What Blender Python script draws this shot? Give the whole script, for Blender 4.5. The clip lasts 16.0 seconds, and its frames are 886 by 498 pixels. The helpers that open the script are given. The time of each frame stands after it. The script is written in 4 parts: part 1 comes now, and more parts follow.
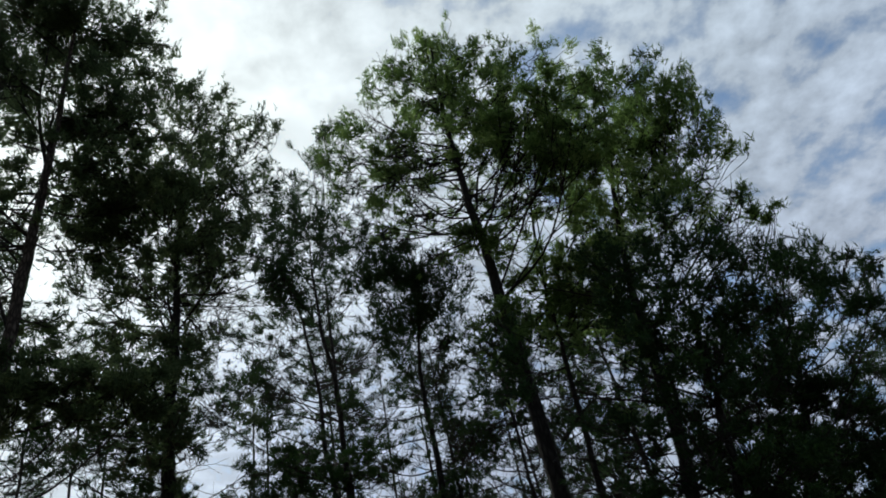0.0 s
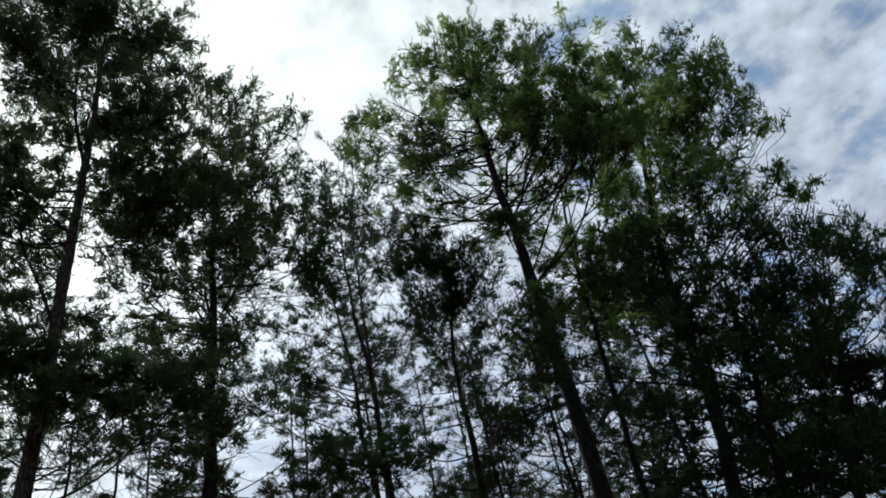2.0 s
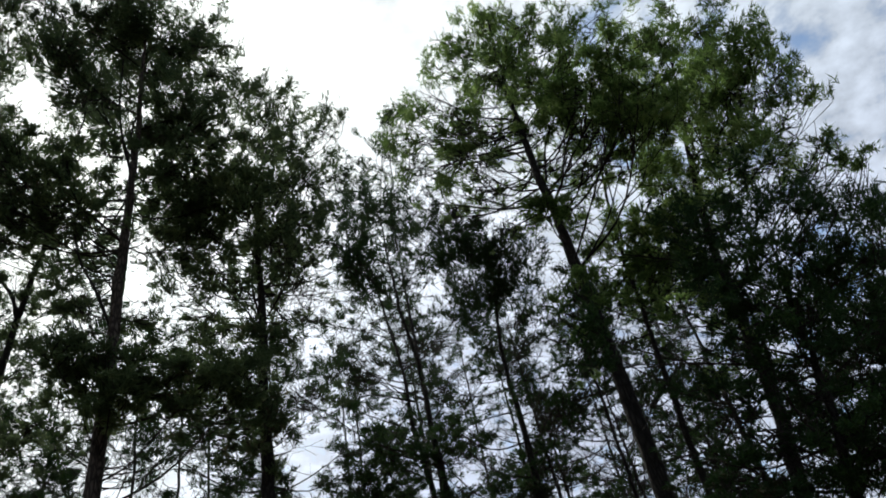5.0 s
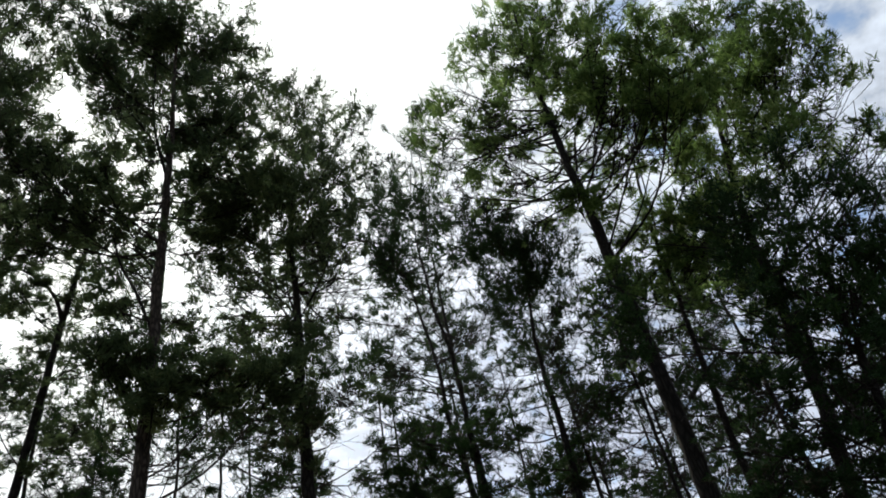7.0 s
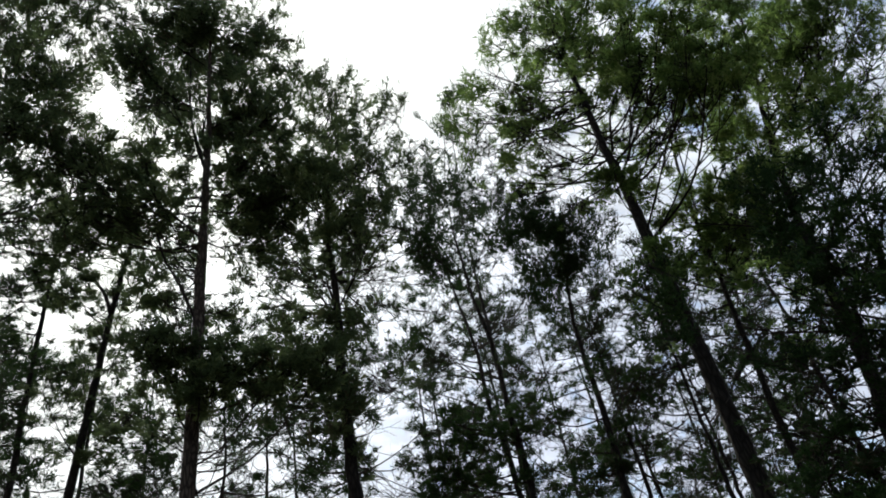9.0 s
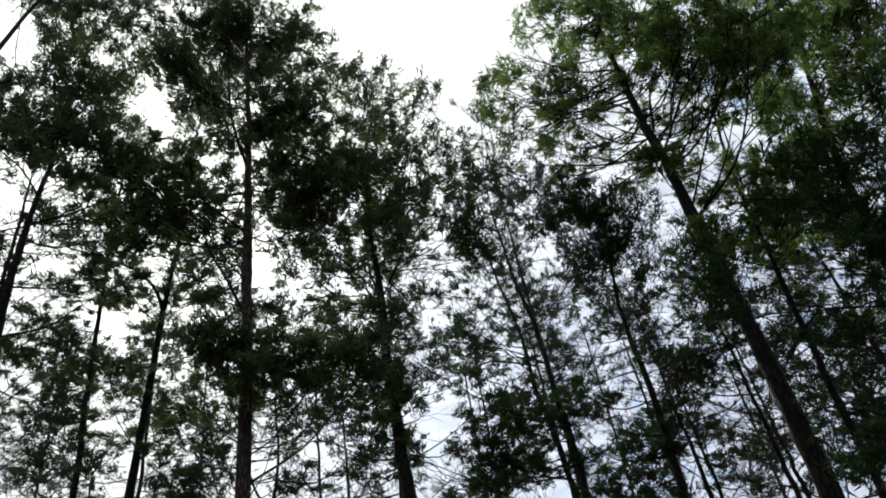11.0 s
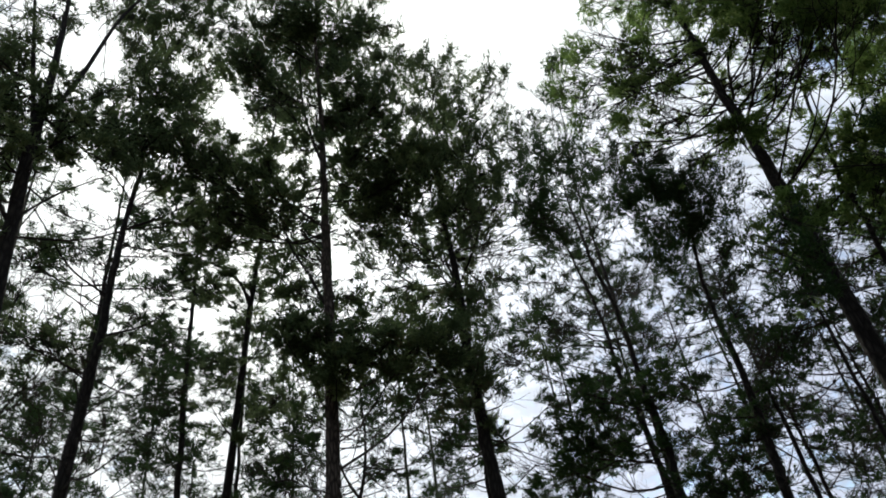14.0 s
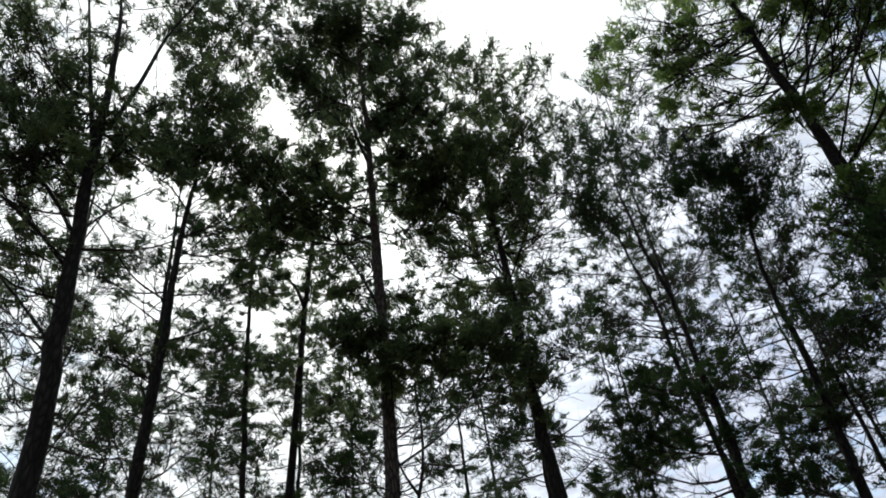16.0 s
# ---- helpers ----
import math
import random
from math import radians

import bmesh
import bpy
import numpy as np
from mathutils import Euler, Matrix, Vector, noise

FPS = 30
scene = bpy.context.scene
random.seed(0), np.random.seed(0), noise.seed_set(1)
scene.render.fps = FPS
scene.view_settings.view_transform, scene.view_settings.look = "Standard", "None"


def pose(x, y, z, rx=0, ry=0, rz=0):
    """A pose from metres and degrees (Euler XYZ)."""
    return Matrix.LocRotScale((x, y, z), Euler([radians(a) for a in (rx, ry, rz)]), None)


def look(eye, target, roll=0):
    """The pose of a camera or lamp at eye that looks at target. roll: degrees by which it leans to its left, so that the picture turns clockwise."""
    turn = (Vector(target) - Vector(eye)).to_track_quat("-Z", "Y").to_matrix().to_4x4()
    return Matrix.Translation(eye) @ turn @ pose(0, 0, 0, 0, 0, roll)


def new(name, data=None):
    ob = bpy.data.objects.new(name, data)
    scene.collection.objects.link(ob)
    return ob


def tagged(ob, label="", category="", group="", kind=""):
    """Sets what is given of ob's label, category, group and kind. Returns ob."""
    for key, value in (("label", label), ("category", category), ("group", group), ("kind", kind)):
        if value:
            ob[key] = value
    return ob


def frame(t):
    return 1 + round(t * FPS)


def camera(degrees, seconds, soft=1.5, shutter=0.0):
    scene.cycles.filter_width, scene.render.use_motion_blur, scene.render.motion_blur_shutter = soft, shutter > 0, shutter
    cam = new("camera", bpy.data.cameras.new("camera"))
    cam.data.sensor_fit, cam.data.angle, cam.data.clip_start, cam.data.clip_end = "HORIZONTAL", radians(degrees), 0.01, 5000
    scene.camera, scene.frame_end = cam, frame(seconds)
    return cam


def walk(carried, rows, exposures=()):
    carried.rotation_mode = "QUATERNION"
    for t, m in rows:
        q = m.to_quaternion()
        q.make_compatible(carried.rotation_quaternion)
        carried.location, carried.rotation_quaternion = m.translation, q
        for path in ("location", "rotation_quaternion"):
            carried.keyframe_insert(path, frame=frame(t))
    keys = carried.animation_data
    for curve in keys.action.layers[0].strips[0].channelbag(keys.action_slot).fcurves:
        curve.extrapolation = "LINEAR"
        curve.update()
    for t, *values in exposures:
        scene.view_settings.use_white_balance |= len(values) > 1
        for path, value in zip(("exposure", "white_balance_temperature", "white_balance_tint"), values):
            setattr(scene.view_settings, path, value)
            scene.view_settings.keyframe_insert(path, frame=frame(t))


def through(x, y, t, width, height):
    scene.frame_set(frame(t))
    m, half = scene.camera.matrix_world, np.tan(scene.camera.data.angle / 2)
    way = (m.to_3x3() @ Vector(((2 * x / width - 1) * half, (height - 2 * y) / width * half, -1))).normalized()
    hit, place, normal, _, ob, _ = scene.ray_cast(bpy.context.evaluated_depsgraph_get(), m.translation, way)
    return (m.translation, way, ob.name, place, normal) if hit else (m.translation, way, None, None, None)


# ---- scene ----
cam = camera(66.5, 16.0, soft=1.8)
EYE = (0.0, 0.0, 1.6)
# seconds, then the turn of a camera that pans where it stands, looking up into the trees
TURNS = [
    (0.0, 128.71, 10.78, 8.53),
    (0.5, 128.64, 10.72, 9.40),
    (1.0, 128.46, 10.59, 10.19),
    (1.5, 128.31, 10.39, 10.88),
    (2.0, 128.14, 10.24, 11.49),
    (2.5, 128.01, 10.18, 12.09),
    (3.0, 127.95, 10.33, 12.76),
    (3.5, 127.91, 10.40, 13.51),
    (4.0, 127.97, 10.40, 14.37),
    (6.5, 128.20, 9.94, 18.44),
    (7.0, 128.17, 9.79, 19.15),
    (7.5, 128.02, 9.59, 19.93),
    (8.0, 127.85, 9.35, 20.76),
    (8.5, 127.70, 9.18, 21.65),
    (9.0, 127.54, 9.12, 22.54),
    (11.5, 126.98, 8.50, 27.69),
    (12.0, 126.98, 8.27, 28.79),
    (12.5, 126.91, 7.88, 29.89),
    (13.0, 126.81, 7.47, 30.92),
    (13.5, 126.85, 7.14, 32.10),
    (14.0, 126.87, 6.92, 33.30),
    (14.5, 126.89, 6.88, 34.45),
    (15.0, 127.02, 6.77, 35.68),
    (15.5, 127.09, 6.53, 36.86),
    (16.0, 127.08, 6.23, 38.02),
]
walk(cam, [(t, pose(*EYE, rx, ry, rz)) for t, rx, ry, rz in TURNS],
     [(0.0, -0.22, 6300, 3), (1.5, -0.08, 6350, 3), (4.0, 0.12, 6500, 5), (6.5, 0.3, 6700, 6), (9.0, 0.36, 6750, 6), (16.0, 0.33, 6650, 7)])

# ---- world, sun ----
SUN_COMPASS, SUN_HEIGHT = -43.0, 44.0
sun_way = Vector((math.sin(radians(SUN_COMPASS)) * math.cos(radians(SUN_HEIGHT)),
                  math.cos(radians(SUN_COMPASS)) * math.cos(radians(SUN_HEIGHT)), math.sin(radians(SUN_HEIGHT))))


def build_world():
    w = bpy.data.worlds.new("cloudy_sky")
    scene.world = w
    w.use_nodes = True
    nt = w.node_tree
    nt.nodes.clear()
    N, L = nt.nodes.new, nt.links.new

    def math_node(op, a, b=None):
        n = N("ShaderNodeMath")
        n.operation = op
        for k, v in enumerate((a, b)):
            if v is None:
                continue
            if isinstance(v, (int, float)):
                n.inputs[k].default_value = v
            else:
                L(v, n.inputs[k])
        return n.outputs[0]

    way = N("ShaderNodeTexCoord").outputs["Generated"]
    sky = N("ShaderNodeTexSky")
    sky.sky_type, sky.sun_disc = "NISHITA", False
    sky.sun_elevation, sky.sun_rotation = radians(SUN_HEIGHT), radians(SUN_COMPASS)
    sky.air_density, sky.dust_density = 1.0, 1.5
    blue = N("ShaderNodeMixRGB")
    blue.blend_type = "MULTIPLY"
    blue.inputs[0].default_value = 1.0
    L(sky.outputs[0], blue.inputs[1])
    blue.inputs[2].default_value = (0.13, 0.15, 0.165, 1)
    # layers of cloud: the dome is flattened so that puffs crowd together low down
    sep = N("ShaderNodeSeparateXYZ")
    L(way, sep.inputs[0])
    flat = N("ShaderNodeVectorMath")
    flat.operation = "DIVIDE"
    comb = N("ShaderNodeCombineXYZ")
    lift = math_node("ADD", math_node("MAXIMUM", sep.outputs[2], 0.0), 0.35)
    for k in range(3):
        L(lift, comb.inputs[k])
    L(way, flat.inputs[0])
    L(comb.outputs[0], flat.inputs[1])

    drift = N("ShaderNodeVectorMath")
    drift.operation = "ADD"
    L(flat.outputs[0], drift.inputs[0])
    drift.inputs[1].default_value = (3.1, 8.2, 1.7)

    def puffs(scale, detail, rough, warp):
        n = N("ShaderNodeTexNoise")
        n.inputs["Scale"].default_value, n.inputs["Detail"].default_value = scale, detail
        n.inputs["Roughness"].default_value, n.inputs["Distortion"].default_value = rough, warp
        L(drift.outputs[0], n.inputs["Vector"])
        return n.outputs[0]

    big, small = puffs(2.6, 5.0, 0.55, 0.15), puffs(17.0, 4.0, 0.55, 0.05)
    cover = N("ShaderNodeMapRange")
    cover.inputs[1].default_value, cover.inputs[2].default_value = 0.37, 0.50
    L(math_node("ADD", math_node("MULTIPLY", big, 0.45), math_node("MULTIPLY", small, 0.55)), cover.inputs[0])
    # thin cloud glows round the veiled sun
    dot = N("ShaderNodeVectorMath")
    dot.operation = "DOT_PRODUCT"
    L(way, dot.inputs[0])
    dot.inputs[1].default_value = sun_way
    near = math_node("MAXIMUM", dot.outputs["Value"], 0.0)
    glow = math_node("ADD", math_node("MULTIPLY", math_node("POWER", near, 6.0), 0.56),
                     math_node("MULTIPLY", math_node("POWER", near, 18.0), 0.42))
    shade = math_node("ADD", math_node("MULTIPLY", math_node("SUBTRACT", small, 0.5), 1.1), 0.66)
    bright = math_node("ADD", shade, glow)
    tone = N("ShaderNodeMixRGB")
    tone.blend_type = "MULTIPLY"
    tone.inputs[0].default_value = 1.0
    warm = N("ShaderNodeMixRGB")
    warm.inputs[1].default_value, warm.inputs[2].default_value = (0.785, 0.905, 1.11, 1), (0.965, 0.985, 0.985, 1)
    L(math_node("POWER", near, 2.6), warm.inputs[0])
    # away from the sun's side the cloud is thicker and shows bluish shaded undersides low down
    def clamp(v):
        return math_node("MINIMUM", math_node("MAXIMUM", v, 0.0), 1.0)

    turned = N("ShaderNodeVectorMath")
    turned.operation = "DOT_PRODUCT"
    L(way, turned.inputs[0])
    turned.inputs[1].default_value = (math.cos(radians(SUN_COMPASS)), -math.sin(radians(SUN_COMPASS)), 0.0)
    beyond = clamp(math_node("ADD", math_node("MULTIPLY", turned.outputs["Value"], 1.9), 0.12))
    below = clamp(math_node("MULTIPLY", math_node("SUBTRACT", 0.78, sep.outputs[2]), 2.6))
    low = N("ShaderNodeMixRGB")
    L(math_node("MULTIPLY", below, beyond), low.inputs[0])
    L(warm.outputs[0], low.inputs[1])
    low.inputs[2].default_value = (0.75, 0.82, 1.02, 1)
    L(low.outputs[0], tone.inputs[1])
    L(math_node("MULTIPLY", bright, math_node("SUBTRACT", 1.0, math_node("MULTIPLY", below, 0.05))), tone.inputs[2])
    mix = N("ShaderNodeMixRGB")
    thin = math_node("ADD", math_node("MULTIPLY", cover.outputs[0], 0.78), 0.22)
    veil = math_node("MINIMUM", math_node("ADD", thin, math_node("POWER", near, 8.0)), 1.0)
    L(veil, mix.inputs[0])
    L(blue.outputs[0], mix.inputs[1])
    L(tone.outputs[0], mix.inputs[2])
    bg = N("ShaderNodeBackground")
    L(mix.outputs[0], bg.inputs[0])
    out = N("ShaderNodeOutputWorld")
    L(bg.outputs[0], out.inputs[0])


build_world()
sun = new("sun", bpy.data.lights.new("sun", "SUN"))
sun.data.energy, sun.data.angle, sun.data.color = 6.5, radians(8), (1.0, 0.95, 0.86)
sun.matrix_world = look(sun_way * 60, (0, 0, 0))


# ---- materials ----
def shader(name):
    m = bpy.data.materials.new(name)
    m.use_nodes = True
    m.node_tree.nodes.clear()
    return m, m.node_tree.nodes.new, m.node_tree.links.new


def ramp(N, stops):
    r = N("ShaderNodeValToRGB")
    r.color_ramp.elements[0].position, r.color_ramp.elements[0].color = stops[0][0], (*stops[0][1], 1)
    r.color_ramp.elements[1].position, r.color_ramp.elements[1].color = stops[-1][0], (*stops[-1][1], 1)
    for p, c in stops[1:-1]:
        r.color_ramp.elements.new(p).color = (*c, 1)
    return r


def needle_material(name, dark, mid, light, dry, through=0.45):
    """Needles: each its own green, each bough its own tone, a few dry brown ones; light comes through them."""
    m, N, L = shader(name)
    geo, info = N("ShaderNodeNewGeometry"), N("ShaderNodeObjectInfo")
    tex = N("ShaderNodeTexNoise")
    tex.inputs["Scale"].default_value = 1.3
    co = N("ShaderNodeTexCoord")
    L(co.outputs["Object"], tex.inputs["Vector"])
    add = N("ShaderNodeMath")
    add.operation = "MULTIPLY_ADD"
    L(geo.outputs["Random Per Island"], add.inputs[0])
    add.inputs[1].default_value = 0.45
    L(tex.outputs[0], add.inputs[2])
    add2 = N("ShaderNodeMath")
    add2.operation = "MULTIPLY_ADD"
    L(info.outputs["Random"], add2.inputs[0])
    add2.inputs[1].default_value = 0.35
    L(add.outputs[0], add2.inputs[2])
    r = ramp(N, [(0.35, dry), (0.48, dark), (0.85, mid), (1.2, light)])
    sc = N("ShaderNodeMath")
    sc.operation = "MULTIPLY"
    sc.inputs[1].default_value = 0.8
    L(add2.outputs[0], sc.inputs[0])
    L(sc.outputs[0], r.inputs[0])
    b = N("ShaderNodeBsdfPrincipled")
    L(r.outputs[0], b.inputs["Base Color"])
    b.inputs["Roughness"].default_value, b.inputs["Specular IOR Level"].default_value = 0.6, 0.1
    tl = N("ShaderNodeBsdfTranslucent")
    L(r.outputs[0], tl.inputs[0])
    mix = N("ShaderNodeMixShader")
    mix.inputs[0].default_value = through
    L(b.outputs[0], mix.inputs[1])
    L(tl.outputs[0], mix.inputs[2])
    out = N("ShaderNodeOutputMaterial")
    L(mix.outputs[0], out.inputs[0])
    return m


def bark_material(name, deep, mid, pale, scale):
    """Plated pine bark: long upright plates parted by dark furrows, with grey weathering and lichen."""
    m, N, L = shader(name)
    co, mp = N("ShaderNodeTexCoord"), N("ShaderNodeMapping")
    mp.inputs["Scale"].default_value = (1, 1, 0.3)
    L(co.outputs["Object"], mp.inputs[0])
    vo = N("ShaderNodeTexVoronoi")
    vo.feature = "DISTANCE_TO_EDGE"
    vo.inputs["Scale"].default_value = scale
    no = N("ShaderNodeTexNoise")
    no.inputs["Scale"].default_value, no.inputs["Detail"].default_value = scale * 1.6, 8
    big = N("ShaderNodeTexNoise")
    big.inputs["Scale"].default_value = 1.1
    for n in (vo, no):
        L(mp.outputs[0], n.inputs["Vector"])
    L(co.outputs["Object"], big.inputs["Vector"])
    r = ramp(N, [(0.0, deep), (0.22, mid), (0.7, pale)])
    ad = N("ShaderNodeMath")
    ad.operation = "MULTIPLY"
    L(vo.outputs["Distance"], ad.inputs[0])
    L(no.outputs[0], ad.inputs[1])
    sc = N("ShaderNodeMath")
    sc.operation = "MULTIPLY"
    sc.inputs[1].default_value = 3.2
    L(ad.outputs[0], sc.inputs[0])
    L(sc.outputs[0], r.inputs[0])
    mx = N("ShaderNodeMixRGB")
    mx.blend_type = "MULTIPLY"
    mx.inputs[0].default_value = 0.6
    L(r.outputs[0], mx.inputs[1])
    L(big.outputs[0], mx.inputs[2])
    bp = N("ShaderNodeBump")
    bp.inputs["Strength"].default_value, bp.inputs["Distance"].default_value = 0.8, 0.02
    L(sc.outputs[0], bp.inputs["Height"])
    b = N("ShaderNodeBsdfPrincipled")
    b.inputs["Roughness"].default_value, b.inputs["Specular IOR Level"].default_value = 0.9, 0.15
    L(mx.outputs[0], b.inputs["Base Color"])
    L(bp.outputs[0], b.inputs["Normal"])
    out = N("ShaderNodeOutputMaterial")
    L(b.outputs[0], out.inputs[0])
    return m


def litter_material():
    m, N, L = shader("needle_litter")
    co = N("ShaderNodeTexCoord")
    a, c = N("ShaderNodeTexNoise"), N("ShaderNodeTexNoise")
    a.inputs["Scale"].default_value, a.inputs["Detail"].default_value = 0.35, 8
    c.inputs["Scale"].default_value, c.inputs["Detail"].default_value = 14, 10
    for n in (a, c):
        L(co.outputs["Object"], n.inputs["Vector"])
    ad = N("ShaderNodeMath")
    ad.operation = "MULTIPLY_ADD"
    L(c.outputs[0], ad.inputs[0])
    ad.inputs[1].default_value = 0.5
    L(a.outputs[0], ad.inputs[2])
    r = ramp(N, [(0.5, (0.035, 0.022, 0.012)), (0.72, (0.10, 0.062, 0.032)), (0.9, (0.07, 0.085, 0.03))])
    L(ad.outputs[0], r.inputs[0])
    bp = N("ShaderNodeBump")
    bp.inputs["Distance"].default_value = 0.03
    L(c.outputs[0], bp.inputs["Height"])
    b = N("ShaderNodeBsdfPrincipled")
    b.inputs["Roughness"].default_value = 0.95
    L(r.outputs[0], b.inputs["Base Color"])
    L(bp.outputs[0], b.inputs["Normal"])
    out = N("ShaderNodeOutputMaterial")
    L(b.outputs[0], out.inputs[0])
    return m


# Near-black green: shade on the backlit pines is painted into the needles' colour.
SHADED_NEEDLES = needle_material("shaded_pine_needles", (0.008, 0.020, 0.006), (0.017, 0.040, 0.011), (0.034, 0.068, 0.018), (0.024, 0.022, 0.012), 0.36)
# Brighter green, partly these trees' own, partly light on their crowns painted in.
LIT_NEEDLES = needle_material("lit_pine_needles", (0.038, 0.070, 0.018), (0.120, 0.190, 0.052), (0.21, 0.28, 0.090), (0.050, 0.060, 0.020), 0.74)
DULL = needle_material("dull_pine_needles", (0.026, 0.042, 0.019), (0.066, 0.098, 0.043), (0.112, 0.148, 0.064), (0.070, 0.053, 0.036), 0.62)
# Far darker than pine bark is: backlit shade is put into the colour.
SHADED_BARK = bark_material("shaded_pine_bark", (0.004, 0.0035, 0.003), (0.012, 0.0105, 0.009), (0.028, 0.025, 0.021), 16)
# Lighter bark copy for one trunk: the glare on it is painted in.
LIT_BARK = bark_material("lit_pine_bark", (0.012, 0.0085, 0.007), (0.045, 0.036, 0.030), (0.095, 0.079, 0.067), 18)
TWIG = bark_material("pine_twig_bark", (0.005, 0.004, 0.003), (0.014, 0.011, 0.009), (0.032, 0.025, 0.019), 40)
LITTER = litter_material()


# ---- mesh helpers ----
def mesh_of(name, verts, faces, material, smooth=False):
    """A mesh from an array of places and an array of corner numbers, all faces with as many corners."""
    verts, faces = np.asarray(verts, np.float32), np.asarray(faces, np.int32)
    me = bpy.data.meshes.new(name)
    k = faces.shape[1]
    me.vertices.add(len(verts))
    me.vertices.foreach_set("co", verts.ravel())
    me.loops.add(faces.size)
    me.loops.foreach_set("vertex_index", faces.ravel())
    me.polygons.add(len(faces))
    me.polygons.foreach_set("loop_start", np.arange(0, faces.size, k, dtype=np.int32))
    me.polygons.foreach_set("use_smooth", np.full(len(faces), smooth))
    me.materials.append(material)
    me.update(calc_edges=True)
    me.validate()
    return me


def part(name, me, parent, label=""):
    ob = new(name, me)
    ob.parent = parent
    return tagged(ob, label) if label else ob


def unit(v):
    return v / (np.linalg.norm(v, axis=-1, keepdims=True) + 1e-9)


def tube(path, radii, sides, rng=None, rough=0.0):
    """A tapered round stick along a path: places and four-cornered faces."""
    path, radii = np.asarray(path, float), np.asarray(radii, float)
    n = len(path)
    along = unit(np.gradient(path, axis=0))
    ref = np.array([0.31, 0.95, 0.05]) if abs(along[0, 2]) > 0.8 else np.array([0.0, 0.0, 1.0])
    u = unit(np.cross(along, ref))
    v = np.cross(along, u)
    a = np.arange(sides) * 2 * np.pi / sides
    rad = radii[:, None] * np.ones(sides)
    if rough:
        rad = rad * (1 + rough * rng.standard_normal((n, sides)))
    ring = path[:, None] + rad[..., None] * (np.cos(a)[None, :, None] * u[:, None] + np.sin(a)[None, :, None] * v[:, None])
    i, j = np.meshgrid(np.arange(n - 1), np.arange(sides), indexing="ij")
    j2 = (j + 1) % sides
    f = np.stack([i * sides + j, i * sides + j2, (i + 1) * sides + j2, (i + 1) * sides + j], -1).reshape(-1, 4)
    return ring.reshape(-1, 3), f


def joined(pieces):
    vs, fs, o = [], [], 0
    for v, f in pieces:
        vs.append(v)
        fs.append(f + o)
        o += len(v)
    return np.vstack(vs), np.vstack(fs)


def curve(points, n):
    """A smooth line through a few points."""
    p = np.asarray(points, float)
    s = np.r_[0, np.cumsum(np.linalg.norm(np.diff(p, axis=0), axis=1))]
    m = np.gradient(p, s, axis=0)
    out = []
    for x in np.linspace(0, s[-1], n):
        k = min(max(np.searchsorted(s, x) - 1, 0), len(s) - 2)
        h = s[k + 1] - s[k]
        t = (x - s[k]) / h
        out.append((2 * t**3 - 3 * t**2 + 1) * p[k] + (t**3 - 2 * t**2 + t) * h * m[k]
                   + (3 * t**2 - 2 * t**3) * p[k + 1] + (t**3 - t**2) * h * m[k + 1])
    return np.array(out)


def tuft_shape(rng, blades, length, width, spread):
    """A shoot's brush of long needles round its last hand's width, opening forward."""
    out = np.empty((blades, 3, 3))
    for b in range(blades):
        start = rng.uniform(-1.25, 0.15) * length
        opening = radians(rng.uniform(8, 38) if start > -0.3 * length else rng.uniform(22, 62)) * spread
        turn = rng.uniform(0, 2 * np.pi)
        side = np.array([math.cos(turn), math.sin(turn), 0])
        way = math.cos(opening) * np.array([0, 0, 1.0]) + math.sin(opening) * side
        across = unit(np.cross(way, rng.standard_normal(3)))
        ln = length * rng.uniform(0.7, 1.1)
        root = np.array([0, 0, start])
        out[b] = root - across * width / 2, root + across * width / 2, root + way * ln
    return out


shape_rng = np.random.RandomState(5)
TUFTS = np.array([tuft_shape(shape_rng, 8, 0.088, 0.023, 1.25) for _ in range(16)])
BRUSHES = np.array([tuft_shape(shape_rng, 10, 0.135, 0.0195, 1.0) for _ in range(16)])
FAR_TUFTS = np.array([tuft_shape(shape_rng, 7, 0.105, 0.027, 1.25) for _ in range(12)])


def needles_at(rng, places, ways, size, shapes):
    """Tufts at many places at once, each turned along its shoot."""
    n = len(places)
    z = unit(ways)
    x = unit(np.cross(z, rng.standard_normal((n, 3))))
    y = np.cross(z, x)
    basis = np.stack([x, y, z], 1) * (size * rng.uniform(0.8, 1.15, n))[:, None, None]
    t = shapes[rng.randint(0, len(shapes), n)].reshape(n, -1, 3)
    v = np.einsum("nkj,nji->nki", t, basis) + places[:, None]
    v = v.reshape(-1, 3)
    return v, np.arange(len(v)).reshape(-1, 3)


# ---- pine ----
def along(arc, s):
    """The place on a bent line at a share of its length, and its direction there."""
    x = s * (len(arc) - 1)
    i = min(int(x), len(arc) - 2)
    return arc[i] * (1 - x + i) + arc[i + 1] * (x - i), unit(arc[i + 1] - arc[i])


